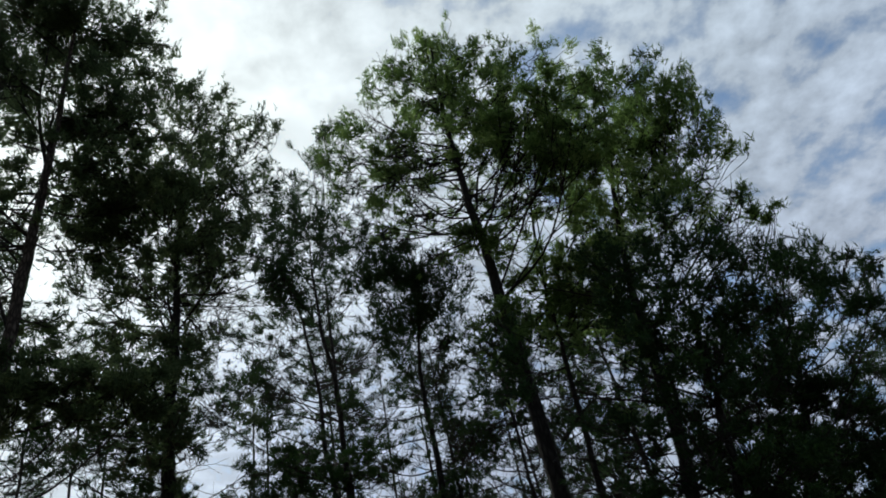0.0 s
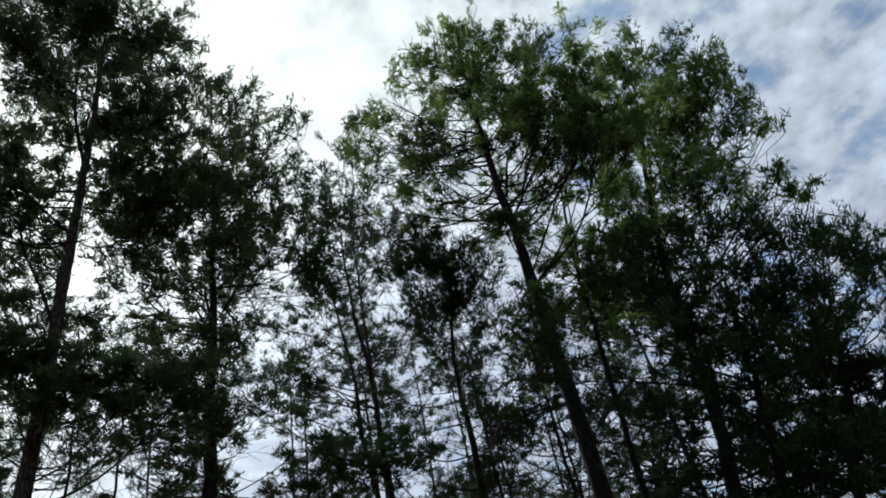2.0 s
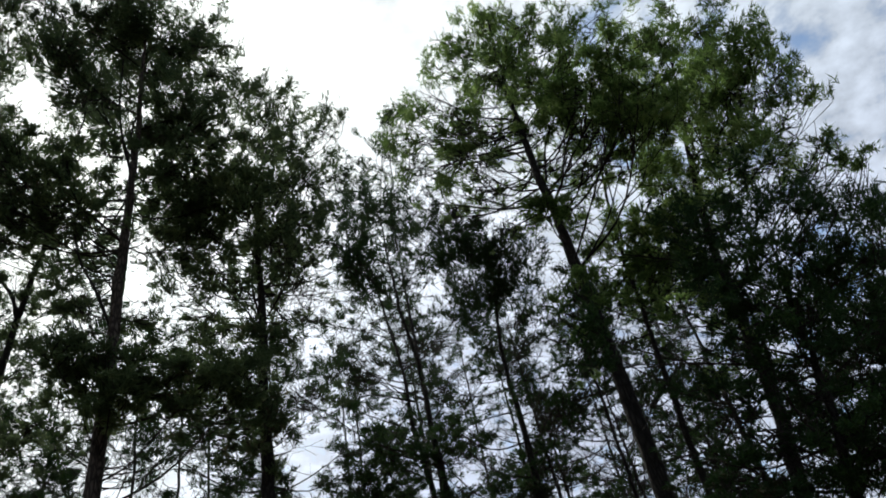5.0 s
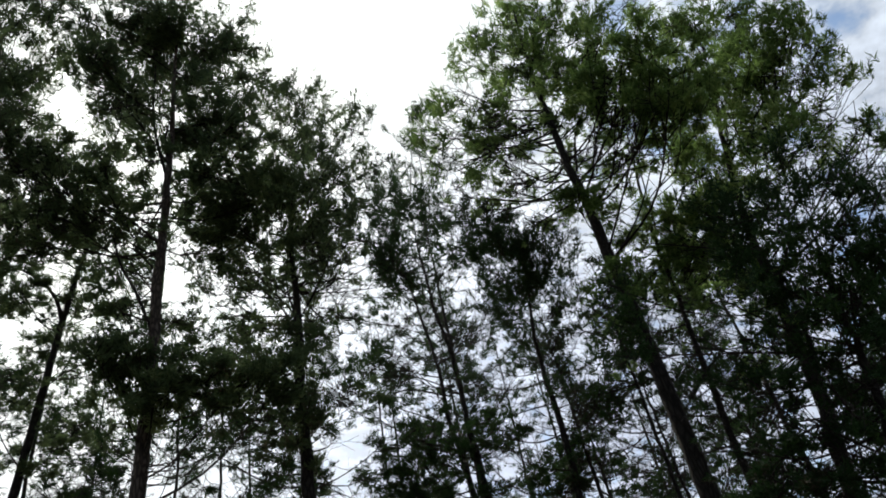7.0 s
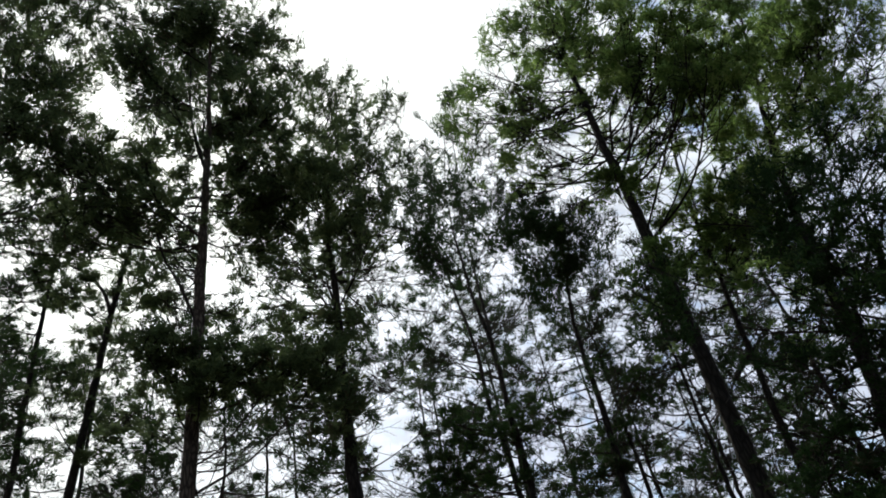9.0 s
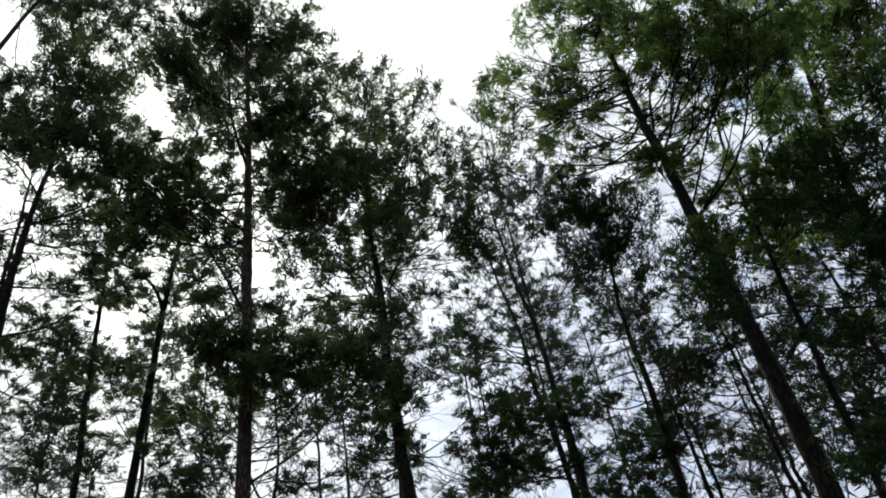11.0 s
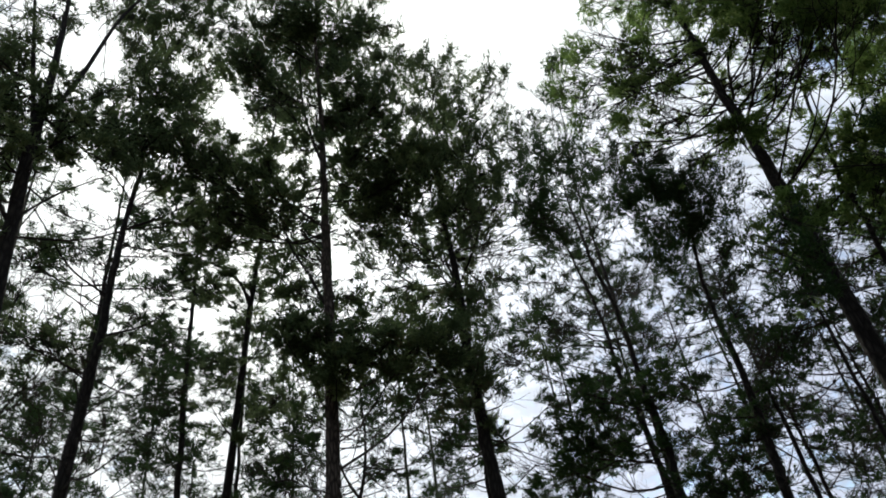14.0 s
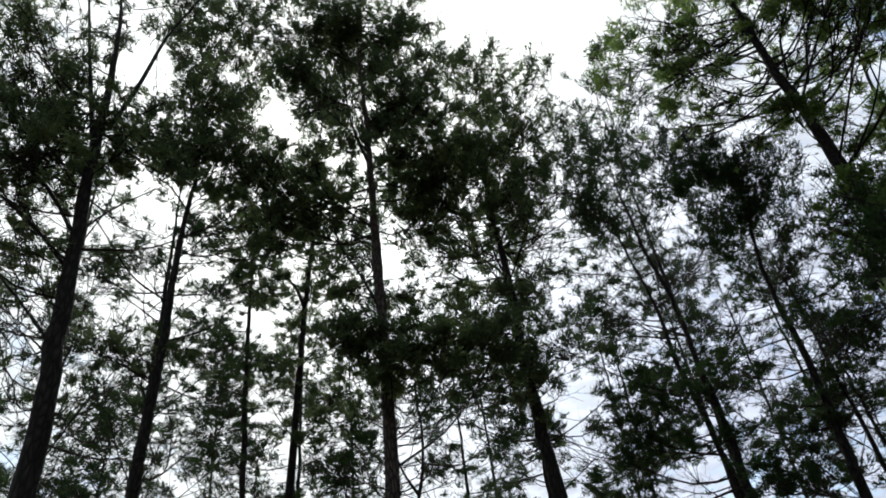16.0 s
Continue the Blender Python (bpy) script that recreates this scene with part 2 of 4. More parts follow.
def bough(rng, tree, start, tip, r, dense, thick, shapes, per, leaf_material, upright, lace):
    """One limb of a pine: a curved stick with side shoots and twigs, and its needles as its own part."""
    start, tip = np.asarray(start, float), np.asarray(tip, float)
    far = shapes is FAR_TUFTS
    span = np.linalg.norm(tip - start)
    sag = np.array([rng.uniform(-.17, .17), rng.uniform(-.17, .17), rng.uniform(-0.22, 0.0)]) * span
    line = curve([start, start * .62 + tip * .38 + sag, start * .25 + tip * .75 + sag * .6, tip], 9)
    wood = [tube(line, np.linspace(thick, max(0.007, thick * 0.3), 9), 6)]
    thin, places, ways, arcs, tips, tip_ways = [], [], [], [], [], []
    squash = np.array([1, 1, 0.68])
    fill = min(dense, 1.0) ** 1.2 + max(dense - 1.0, 0.0) * 0.75
    clumps = max(4, int(per * fill * r * r * (18 if far else 27)))
    many = 4 + int((6 if far else 9) * r)
    goals = tip + unit(rng.standard_normal((many, 3))) * r * squash * rng.uniform(0.3, 1.0, (many, 1))
    # side branches, bowed outward
    for goal in goals:
        root = line[int(round(8 * min(1.0, rng.uniform(0.45, 1.1))))]
        d = goal - root
        ln = np.linalg.norm(d)
        side = curve([root, root + d * 0.5 + np.array([0, 0, -0.16 * ln]) + rng.standard_normal(3) * 0.11 * ln, goal], 5)
        arcs.append(side)
        wide = min(thick * .6, 0.006 + 0.006 * ln)
        bends = [0, 2, 4] if far else [0, 1, 2, 4]
        thin.append(tube(side[bends], np.linspace(wide, 0.005, len(bends)), 3))
    for k in range(clumps):
        side = arcs[k % many]
        root = along(side, rng.uniform(0.45, 0.95))[0]
        heart = goals[k % many] + rng.standard_normal(3) * 0.26 * r * squash
        big = math.exp(rng.standard_normal() * 0.3)
        wide = (0.078 if far else 0.062) * big
        mid = (root + heart) / 2 + rng.standard_normal(3) * 0.05 + np.array([0, 0, -0.04])
        thin.append(tube([root, mid, heart], [0.0075, 0.006, 0.0045], 3))
        out = unit(heart - mid)
        inside = max(4, int(round((16 if far else 19) * big ** 2)))
        if upright:
            # high in the crown: shoots that stand up, set with long brushes to their tips
            lean = unit(out * 0.45 + rng.standard_normal(3) * 0.2 + np.array([0, 0, 0.7]))
            reach = rng.uniform(0.1, 0.3) * big
            thin.append(tube([heart, heart + lean * reach], [0.006, 0.0035], 3))
            for q in range(max(3, int(inside * 0.38))):
                u = 1.0 if q == 0 else rng.uniform(-0.2, 1.0)
                tips.append(heart + lean * reach * u + rng.standard_normal(3) * (0.02 if q == 0 else 0.085 * big))
                tip_ways.append(unit(lean + rng.standard_normal(3) * (0.08 if q == 0 else 0.45)))
            inside = int(inside * 0.55)
        # close clumps of needles at the ends of the shoots
        away = rng.standard_normal((inside, 3)) * wide * np.array([1.2, 1.2, 0.75])
        for off in away:
            places.append(heart + off)
            ways.append(unit(off / wide * 0.6 + out * 0.4 + rng.standard_normal(3) * 0.3 + np.array([0, 0, 0.35])))
    for k in range(int(lace * r * r)):
        root = arcs[rng.randint(len(arcs))][rng.randint(1, 5)]
        w = unit(rng.standard_normal(3) * squash + (tip - start) / span * 0.5)
        ln = rng.uniform(0.25, 0.6) * r
        mid = root + w * ln * 0.55 + rng.standard_normal(3) * 0.06
        thin.append(tube([root, mid, mid + unit(w + rng.standard_normal(3) * 0.5) * ln * 0.5], [0.008, 0.0065, 0.0045], 3))
    limb = part("branch", mesh_of("branch", *joined(wood + thin), TWIG, True), tree)
    leaves = [needles_at(rng, np.array(places), np.array(ways), 1.0, shapes)]
    if tips:
        leaves.append(needles_at(rng, np.array(tips), np.array(tip_ways), 1.0, BRUSHES))
    v, f = joined(leaves)
    leaf = part("needles", mesh_of("needles", v, f, leaf_material), limb, "dense tufts of long green needles")
    leaf["kind"] = "stuff"
    return limb


def bare_twig(rng, tree, start, compass, span, rise):
    """A dead lower branch, thin and forked, with no needles."""
    d = np.array([math.sin(compass), math.cos(compass), rise])
    end = start + d * span
    line = curve([start, start + d * span * .5 + np.array([0, 0, -.12 * span]) + rng.standard_normal(3) * .05 * span, end], 7)
    bits = [tube(line, np.linspace(0.006 + 0.008 * span, 0.004, 7), 5)]
    for k in range(rng.randint(5, 10)):
        root = line[rng.randint(2, 6)]
        w = unit(d + rng.standard_normal(3) * 0.7)
        ln = span * rng.uniform(.2, .5)
        twig = curve([root, root + w * ln * .5 + rng.standard_normal(3) * .04, root + w * ln + np.array([0, 0, .1 * ln])], 5)
        bits.append(tube(twig[[0, 1, 2, 4]], np.linspace(0.007, 0.0035, 4), 3))
        for q in range(rng.randint(1, 4)):
            fork = twig[rng.randint(1, 5)]
            v = unit(w + rng.standard_normal(3) * 0.8)
            bits.append(tube([fork, fork + v * ln * 0.5 + rng.standard_normal(3) * 0.03], [0.005, 0.003], 3))
    return part("dead_branch", mesh_of("dead_branch", *joined(bits), TWIG, True), tree, "bare dead branch")


def trunk_at(line, z):
    return np.array([np.interp(z, line[:, 2], line[:, 0]), np.interp(z, line[:, 2], line[:, 1]), z])


def pine(seed, base, girth, stem, boughs, label, shapes=TUFTS, per=1.0, dead=18, group="pine trees", dead_from=3.5, leaf_material=SHADED_NEEDLES, limbs=(), crown=0.72, bark=SHADED_BARK, bark_label="plated bark trunk with shade put into its colour"):
    """A pine from its foot, stem line and boughs (compass, reach, height, spread, density)."""
    rng = np.random.RandomState(seed)
    tree = tagged(new("pine_tree"), label, "tree", group)
    tree.location = (*base, 0)
    line = curve(stem, 40)
    top = line[-1, 2]
    h = np.clip(line[:, 2] / top, 0, 1)
    rad = girth / 2 * ((1 - h) ** 0.85 * 0.94 + 0.06) * (1 + 0.35 * np.exp(-line[:, 2] / 0.35))
    line[0, 2] = -0.15
    line[1:-1, :2] += rng.standard_normal((38, 2)) * 0.012
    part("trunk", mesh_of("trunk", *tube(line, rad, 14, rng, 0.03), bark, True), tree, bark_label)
    for girth_there, *way in limbs:
        arc = curve(np.array(way), 14)
        part("limb", mesh_of("limb", *tube(arc, np.linspace(girth_there, girth_there * 0.4, 14), 8, rng, 0.03), SHADED_BARK, True), tree, "bare limb with shade put into its colour")
    for k, (compass, reach, z, r, dense) in enumerate(boughs):
        own = np.random.RandomState(seed * 997 + k)
        a = radians(compass)
        ax = trunk_at(line, min(z, top))
        tip = np.array([ax[0] + math.sin(a) * reach, ax[1] + math.cos(a) * reach, z])
        z0 = min(z - 0.25 - reach * own.uniform(0.1, 0.85), top - 0.4)
        z0 = max(z0, 1.5)
        thick = float(np.interp(z0, line[:, 2], rad)) * 0.33
        thick = min(max(thick, 0.013), 0.027, 0.008 + 0.008 * reach)
        far = shapes is FAR_TUFTS
        bough(own, tree, trunk_at(line, z0), tip, r, dense, thick, shapes, per, leaf_material,
              not far and z > crown * top, 14 if far else 38 if dense < 0.75 else 16)
    for k in range(dead):
        z = rng.uniform(dead_from, top * 0.75)
        bare_twig(rng, tree, trunk_at(line, z), rng.uniform(0, 2 * math.pi), rng.uniform(0.6, 2.1), rng.uniform(0.0, 0.6))
    return tree


def wild_boughs(rng, height, low, spread, count, dense):
    """Boughs in loose whorls for a pine whose crown is only seen as a whole."""
    out = []
    for k in range(count):
        f = (k + rng.uniform(0, 1)) / count
        z = low + (height - low) * f
        w = spread * (1 - f) ** 0.6 * rng.uniform(0.45, 1.1) + 0.1
        out.append((rng.uniform(0, 360), w, z + 0.3, rng.uniform(0.7, 1.1), dense * rng.uniform(0.6, 1.3)))
    return out


# ---- ground ----
def build_ground():
    rng = np.random.RandomState(3)
    n = 90
    g = np.linspace(-1, 1, n)
    g = np.sign(g) * (np.abs(g) * 25 + np.abs(g) ** 6 * 1500)
    x, y = np.meshgrid(g, g, indexing="ij")
    z = np.zeros_like(x)
    for i in range(n):
        for j in range(n):
            z[i, j] = 0.10 * noise.noise(Vector((x[i, j] * .35, y[i, j] * .35, 0)))
    i, j = np.meshgrid(np.arange(n - 1), np.arange(n - 1), indexing="ij")
    f = np.stack([i * n + j, (i + 1) * n + j, (i + 1) * n + j + 1, i * n + j + 1], -1).reshape(-1, 4)
    ob = new("ground", mesh_of("ground", np.stack([x, y, z], -1).reshape(-1, 3), f, LITTER, True))
    tagged(ob, "forest floor of brown pine needle litter and moss", "ground", kind="structure")


build_ground()

# ---- the pines that the camera passes ----
BOUGHS_E_CROWN = [
    (-149, 0.17, 14.9, 0.75, 1), (119, 0.35, 13.6, 0.85, 1.1), (108, 1.12, 12.9, 0.7, 0.91), (-112, 0.47, 15.8, 0.55, 0.9), (109, 0.64, 15.2, 0.45, 0.9),
]
PINE_E = [(0.00, 0.00, 0.0), (-0.01, 0.00, 4.7), (-0.02, 0.00, 7.8), (-0.05, 0.00, 9.5), (-0.12, 0.01, 11.2), (-0.10, 0.01, 13.2), (0.09, -0.01, 16.7)]
BOUGHS_E_TOP = [
    (-26, 0.2, 16.6, 0.43, 0.8), (47, 0.5, 16.4, 0.78, 0.73), (-80, 1.4, 16.2, 0.47, 0.69), (-24, 0.3, 16.1, 0.95, 0.73),
    (85, 1.3, 15.9, 0.38, 0.7), (-80, 1.7, 15.6, 0.38, 0.53), (67, 1.0, 15.4, 0.9, 0.76), (-88, 0.9, 15.3, 0.9, 0.59),
    (79, 2.7, 15.1, 0.84, 0.41), (89, 2.7, 15.0, 0.38, 0.53), (-54, 1.1, 14.9, 0.78, 0.62), (75, 1.8, 14.6, 0.9, 0.81),
    (-40, 1.2, 14.2, 1.01, 0.45), (-81, 2.5, 13.9, 0.84, 0.59), (115, 1.4, 13.9, 0.67, 0.84), (-100, 1.7, 13.8, 0.67, 0.54),
]
BOUGHS_E_HIGH = [
    (-163, 0.6, 13.7, 1.23, 0.75), (-69, 1.9, 13.6, 0.9, 0.42), (-61, 1.6, 13.1, 0.62, 0.3), (-26, 1.0, 13.0, 0.67, 0.16),
    (-102, 1.3, 12.9, 1.06, 0.58), (-85, 2.4, 12.7, 0.78, 0.55), (-99, 1.2, 12.7, 0.56, 0.61), (137, 1.1, 12.6, 1.18, 0.95),
    (69, 1.1, 12.6, 0.78, 0.61), (69, 1.1, 12.5, 0.9, 0.45), (-41, 0.85, 12.7, 0.62, 0.26), (-74, 2.0, 12.4, 0.9, 0.42),
    (11, 0.46, 12.4, 0.9, 0.43), (-72, 1.6, 12.4, 0.67, 0.45), (-11, 0.3, 12.3, 0.67, 0.3), (-63, 1.2, 12.3, 0.78, 0.3),
]
BOUGHS_E_MIDDLE = [
    (-112, 0.7, 12.3, 0.67, 0.52), (70, 1.1, 11.9, 0.9, 0.6), (-55, 1.6, 11.7, 0.78, 0.22), (109, 1.6, 11.7, 0.78, 0.81),
    (16, 0.72, 11.6, 0.67, 0.17), (-51, 1.43, 11.5, 0.67, 0.35), (6, 0.9, 11.7, 0.62, 0.32), (55, 1.2, 11.6, 0.78, 0.27),
    (-58, 1.5, 11.6, 0.56, 0.32), (130, 1.7, 11.5, 1.12, 0.88), (-72, 2.3, 11.5, 0.78, 0.37), (81, 1.9, 11.5, 0.78, 0.57),
    (-114, 1.5, 11.3, 0.78, 0.31), (39, 1.0, 11.3, 0.56, 0.35), (-61, 1.30, 11.1, 0.78, 0.23), (130, 2.6, 11.1, 1.29, 1.11),
]
BOUGHS_E_LOW = [
    (59, 1.2, 11.1, 0.78, 0.37), (78, 1.7, 11.0, 0.67, 0.45), (-69, 1.9, 10.9, 0.67, 0.36), (139, 1.8, 10.8, 0.73, 1.15),
    (81, 1.12, 10.7, 0.78, 0.7), (16, 0.4, 10.6, 0.56, 0.67), (49, 1.2, 10.5, 0.67, 0.55), (-21, 0.9, 10.4, 0.56, 0.42),
    (-49, 1.3, 10.3, 0.78, 0.24), (128, 2.3, 10.1, 1.18, 1.03), (36, 0.7, 10.1, 0.56, 0.65), (130, 2.2, 10.1, 0.78, 1.13),
    (138, 1.9, 9.9, 0.62, 1.02), (-168, 0.7, 9.4, 0.56, 1.66), (-172, 0.56, 7.3, 0.9, 0.62), (-37, 0.25, 6.6, 0.84, 0.34),
]
LIMBS_E = [
    (0.028, (0.01, -0.0, 10.53), (0.27, -0.03, 11.48), (0.82, -0.1, 12.29)),
    (0.026, (0.22, -0.02, 10.2), (0.76, -0.09, 11.36), (1.24, -0.18, 11.82)),
    (0.04, (0.28, -0.03, 5.46), (0.67, -0.08, 5.79), (0.94, -0.12, 5.97)),
    (0.022, (-0.01, 0.0, 8.22), (0.74, -0.09, 9.01), (1.39, -0.21, 10.04)),
]
BOUGHS_F_MORE = [
    (-105, 0.83, 10.6, 0.6, 0.97), (-115, 0.56, 9.7, 0.6, 1.04),
]
PINE_F = [(0.00, 0.00, 0.0), (0.21, -0.03, 5.9), (0.34, -0.05, 8.3), (0.54, -0.08, 10.8), (0.92, -0.15, 12.9), (1.22, -0.22, 14.4)]
BOUGHS_F_TOP = [
    (86, 1.1, 15.6, 1.0, 0.78), (85, 0.9, 14.3, 0.88, 1.17), (84, 1.7, 13.7, 1.12, 1.03), (79, 1.0, 12.8, 0.88, 0.85),
    (65, 0.44, 12.3, 0.75, 0.43), (87, 1.1, 11.8, 0.75, 0.65), (115, 1.6, 11.7, 1.0, 0.66), (76, 1.26, 11.6, 0.75, 0.27),
    (0, 1.0, 10.8, 0.69, 0.72), (95, 1.9, 10.5, 0.88, 0.67),
]
BOUGHS_F_HIGH = [
    (49, 0.4, 10.3, 0.62, 1.03), (132, 1.6, 10.0, 1.0, 0.65), (128, 1.4, 9.5, 0.88, 1.42), (144, 0.9, 9.4, 1.0, 1.46),
    (11, 0.6, 9.1, 0.88, 1.02), (61, 1.1, 9.1, 1.12, 1.65), (131, 1.0, 8.8, 0.88, 2.13), (137, 0.5, 8.8, 0.75, 1.54),
    (23, 0.7, 8.0, 0.88, 0.34), (151, 0.6, 8.0, 0.75, 1.07),
]
LIMBS_F = [
    (0.026, (0.54, -0.08, 9.66), (1.63, -0.32, 10.73), (2.13, -0.46, 11.2)),
    (0.022, (0.49, -0.07, 9.69), (0.73, -0.12, 11.37), (0.86, -0.14, 12.39)),
]
BOUGHS_G_CROWN = [
    (-137, 0.19, 13.1, 0.65, 1.09), (126, 0.42, 12.1, 0.65, 1.17), (-106, 0.28, 13.8, 0.5, 0.85), (115, 1.03, 11.1, 0.55, 1.12),
]
PINE_G = [(0.00, 0.00, 0.0), (0.49, -0.12, 4.0), (0.65, -0.17, 4.8), (0.86, -0.23, 6.8), (1.08, -0.29, 8.8), (1.50, -0.43, 10.7), (2.02, -0.62, 12.8)]
BOUGHS_G_TOP = [
    (93, 0.6, 14.2, 0.39, 0.7), (106, 1.3, 13.5, 0.39, 0.74), (112, 0.1, 13.4, 0.86, 0.71), (98, 1.0, 13.1, 0.86, 0.6),
    (105, 1.6, 12.6, 0.32, 0.67), (94, 1.4, 12.3, 0.86, 0.84), (28, 0.7, 11.8, 0.97, 0.9), (155, 0.7, 11.6, 1.19, 1.25),
    (107, 1.6, 11.4, 0.97, 0.91), (104, 1.7, 11.0, 0.81, 0.7), (171, 0.7, 10.6, 0.86, 1.13), (137, 1.4, 10.4, 1.19, 1.03),
    (107, 2.3, 10.3, 0.32, 0.56), (119, 1.8, 9.6, 0.81, 0.49),
]
BOUGHS_G_HIGH = [
    (160, 1.0, 9.6, 1.08, 0.79), (88, 1.3, 9.6, 0.86, 0.37), (82, 1.7, 9.3, 0.86, 0.42), (109, 2.5, 9.3, 0.28, 0.43),
    (108, 2.2, 9.1, 0.7, 0.25), (102, 2.6, 8.8, 0.38, 0.24), (161, 1.0, 8.6, 0.97, 0.76), (108, 2.8, 8.6, 0.22, 0.39),
    (-12, 0.6, 7.8, 0.65, 1.25), (38, 0.9, 7.1, 0.65, 0.59), (-15, 0.7, 7.1, 0.65, 0.71), (171, 0.4, 6.5, 0.65, 0.89),
    (-15, 0.6, 6.4, 0.65, 0.56), (1, 0.4, 5.9, 0.65, 0.58),
]
LIMBS_G = [
    (0.05, (0.71, -0.18, 5.11), (0.93, -0.25, 5.94), (1.01, -0.27, 6.6), (1.12, -0.3, 7.22)),
]
BOUGHS_J_MORE = [
    (-92, 1.35, 4.9, 0.6, 0.81), (-140, 0.25, 5.0, 0.7, 0.88),
]
BOUGHS_J_WEST = [
    (-92, 2.86, 6.3, 0.42, 1.31), (-92, 2.80, 5.7, 0.42, 1.14), (-86, 2.88, 7.0, 0.35, 1.22),
]
PINE_J = [(0.00, 0.00, 0.0), (0.52, -0.17, 3.7), (0.68, -0.22, 4.4), (0.86, -0.28, 5.7), (1.06, -0.36, 6.8)]
BOUGHS_J_TOP = [
    (99, 0.8, 7.2, 0.83, 0.45), (-165, 0.4, 7.1, 0.83, 0.73), (94, 1.2, 7.1, 0.55, 0.37), (-107, 0.9, 7.0, 0.77, 1.32),
    (167, 0.6, 6.3, 0.88, 1.04), (90, 1.5, 6.3, 0.55, 0.35), (-116, 0.9, 6.1, 0.88, 1.41), (106, 0.8, 6.1, 0.83, 0.73),
    (-88, 1.3, 5.5, 0.77, 0.56), (178, 0.6, 5.4, 0.88, 1.13), (101, 1.0, 5.4, 0.83, 0.83), (-65, 2.0, 5.0, 0.66, 0.48),
]
BOUGHS_J_HIGH = [
    (-99, 1.2, 4.5, 0.77, 0.63), (-171, 0.8, 4.5, 0.88, 1.03), (-64, 1.8, 4.3, 0.66, 0.54), (-22, 0.4, 4.3, 0.66, 0.69),
    (167, 0.7, 3.9, 0.88, 1.02), (-106, 1.2, 3.8, 0.77, 0.69), (-111, 0.7, 3.8, 0.77, 0.65), (83, 0.7, 3.8, 0.66, 1.11),
    (-100, 1.6, 3.5, 0.77, 0.66), (173, 0.3, 3.5, 0.66, 0.75), (-113, 0.8, 3.3, 0.77, 0.69), (-92, 1.1, 3.2, 0.88, 0.73),
]
BOUGHS_H_MORE = [
    (166, 0.32, 7.6, 0.55, 0.84), (132, 0.82, 7.0, 0.55, 0.88), (127, 1.31, 6.4, 0.5, 1.1), (149, 0.44, 6.3, 0.6, 1.31), (-133, 0.31, 6.9, 0.6, 1.13),
    (-94, 0.78, 6.3, 0.7, 1.6), (154, 0.39, 5.4, 0.7, 2.01), (129, 0.92, 4.7, 0.6, 1.2),
]
PINE_H = [(0.00, 0.00, 0.0), (0.85, -0.36, 4.1), (1.20, -0.51, 5.0), (1.68, -0.74, 6.5), (2.00, -0.91, 7.6)]
BOUGHS_H_TOP = [
    (103, 0.7, 7.8, 0.25, 0.29), (111, 1.2, 7.6, 0.25, 0.49), (-15, 0.8, 7.4, 0.88, 0.94), (109, 1.5, 7.3, 0.25, 0.4),
    (120, 0.9, 7.2, 0.54, 0.29), (99, 1.4, 7.1, 0.39, 0.26), (-59, 1.5, 6.9, 0.59, 0.95), (156, 0.6, 6.7, 0.69, 0.46),
    (93, 1.1, 6.7, 0.59, 0.27), (108, 1.5, 6.4, 0.59, 0.25), (-55, 1.4, 6.4, 0.59, 0.96), (-24, 1.1, 6.3, 0.78, 1.55),
    (-175, 0.5, 5.9, 0.88, 0.78), (-18, 0.4, 5.9, 0.59, 0.96), (29, 0.3, 5.5, 0.59, 0.96),
]
BOUGHS_H_HIGH = [
    (-7, 0.5, 5.4, 0.88, 1.68), (131, 0.8, 5.3, 0.78, 0.7), (-43, 1.2, 5.1, 0.78, 0.95), (98, 1.0, 5.1, 0.59, 0.54),
    (28, 0.5, 4.8, 0.59, 1.54), (-54, 1.1, 4.7, 0.59, 0.78), (-113, 0.4, 4.7, 0.59, 1.33), (156, 0.7, 4.5, 0.88, 1.73),
    (100, 1.1, 4.5, 0.78, 1.49), (-123, 0.7, 4.3, 0.78, 1.16), (56, 0.5, 4.3, 0.59, 1.41), (2, 0.3, 4.1, 0.59, 1.14),
    (106, 1.3, 3.9, 0.88, 1.81), (128, 0.9, 3.9, 0.59, 1.9),
]
BOUGHS_B_MORE = [
    (150, 0.23, 9.0, 0.5, 1.33), (139, 0.24, 7.4, 0.45, 1.16), (-156, 0.38, 8.3, 0.5, 1.06),
]
PINE_B = [(0.00, 0.00, 0.0), (-0.14, -0.07, 4.9), (-0.24, -0.12, 7.0), (-0.26, -0.13, 9.7), (-0.31, -0.16, 11.3), (-0.11, -0.06, 14.7)]
BOUGHS_B_TOP = [
    (-23, 0.3, 17.3, 0.5, 1.13), (46, 0.6, 17.3, 0.3, 0.93), (-42, 0.4, 17.1, 0.62, 0.98), (-94, 0.7, 17.1, 0.56, 1.29),
    (37, 0.6, 16.9, 0.56, 0.88), (14, 0.4, 15.7, 1.19, 0.98), (49, 1.6, 15.7, 0.69, 0.34), (54, 1.3, 15.7, 0.62, 0.65),
    (62, 1.9, 15.7, 0.35, 0.56), (30, 1.0, 15.4, 0.88, 0.51), (-102, 0.7, 15.3, 1.19, 1.37), (76, 1.1, 14.1, 0.75, 0.63),
    (51, 1.8, 14.1, 0.75, 0.46),
]
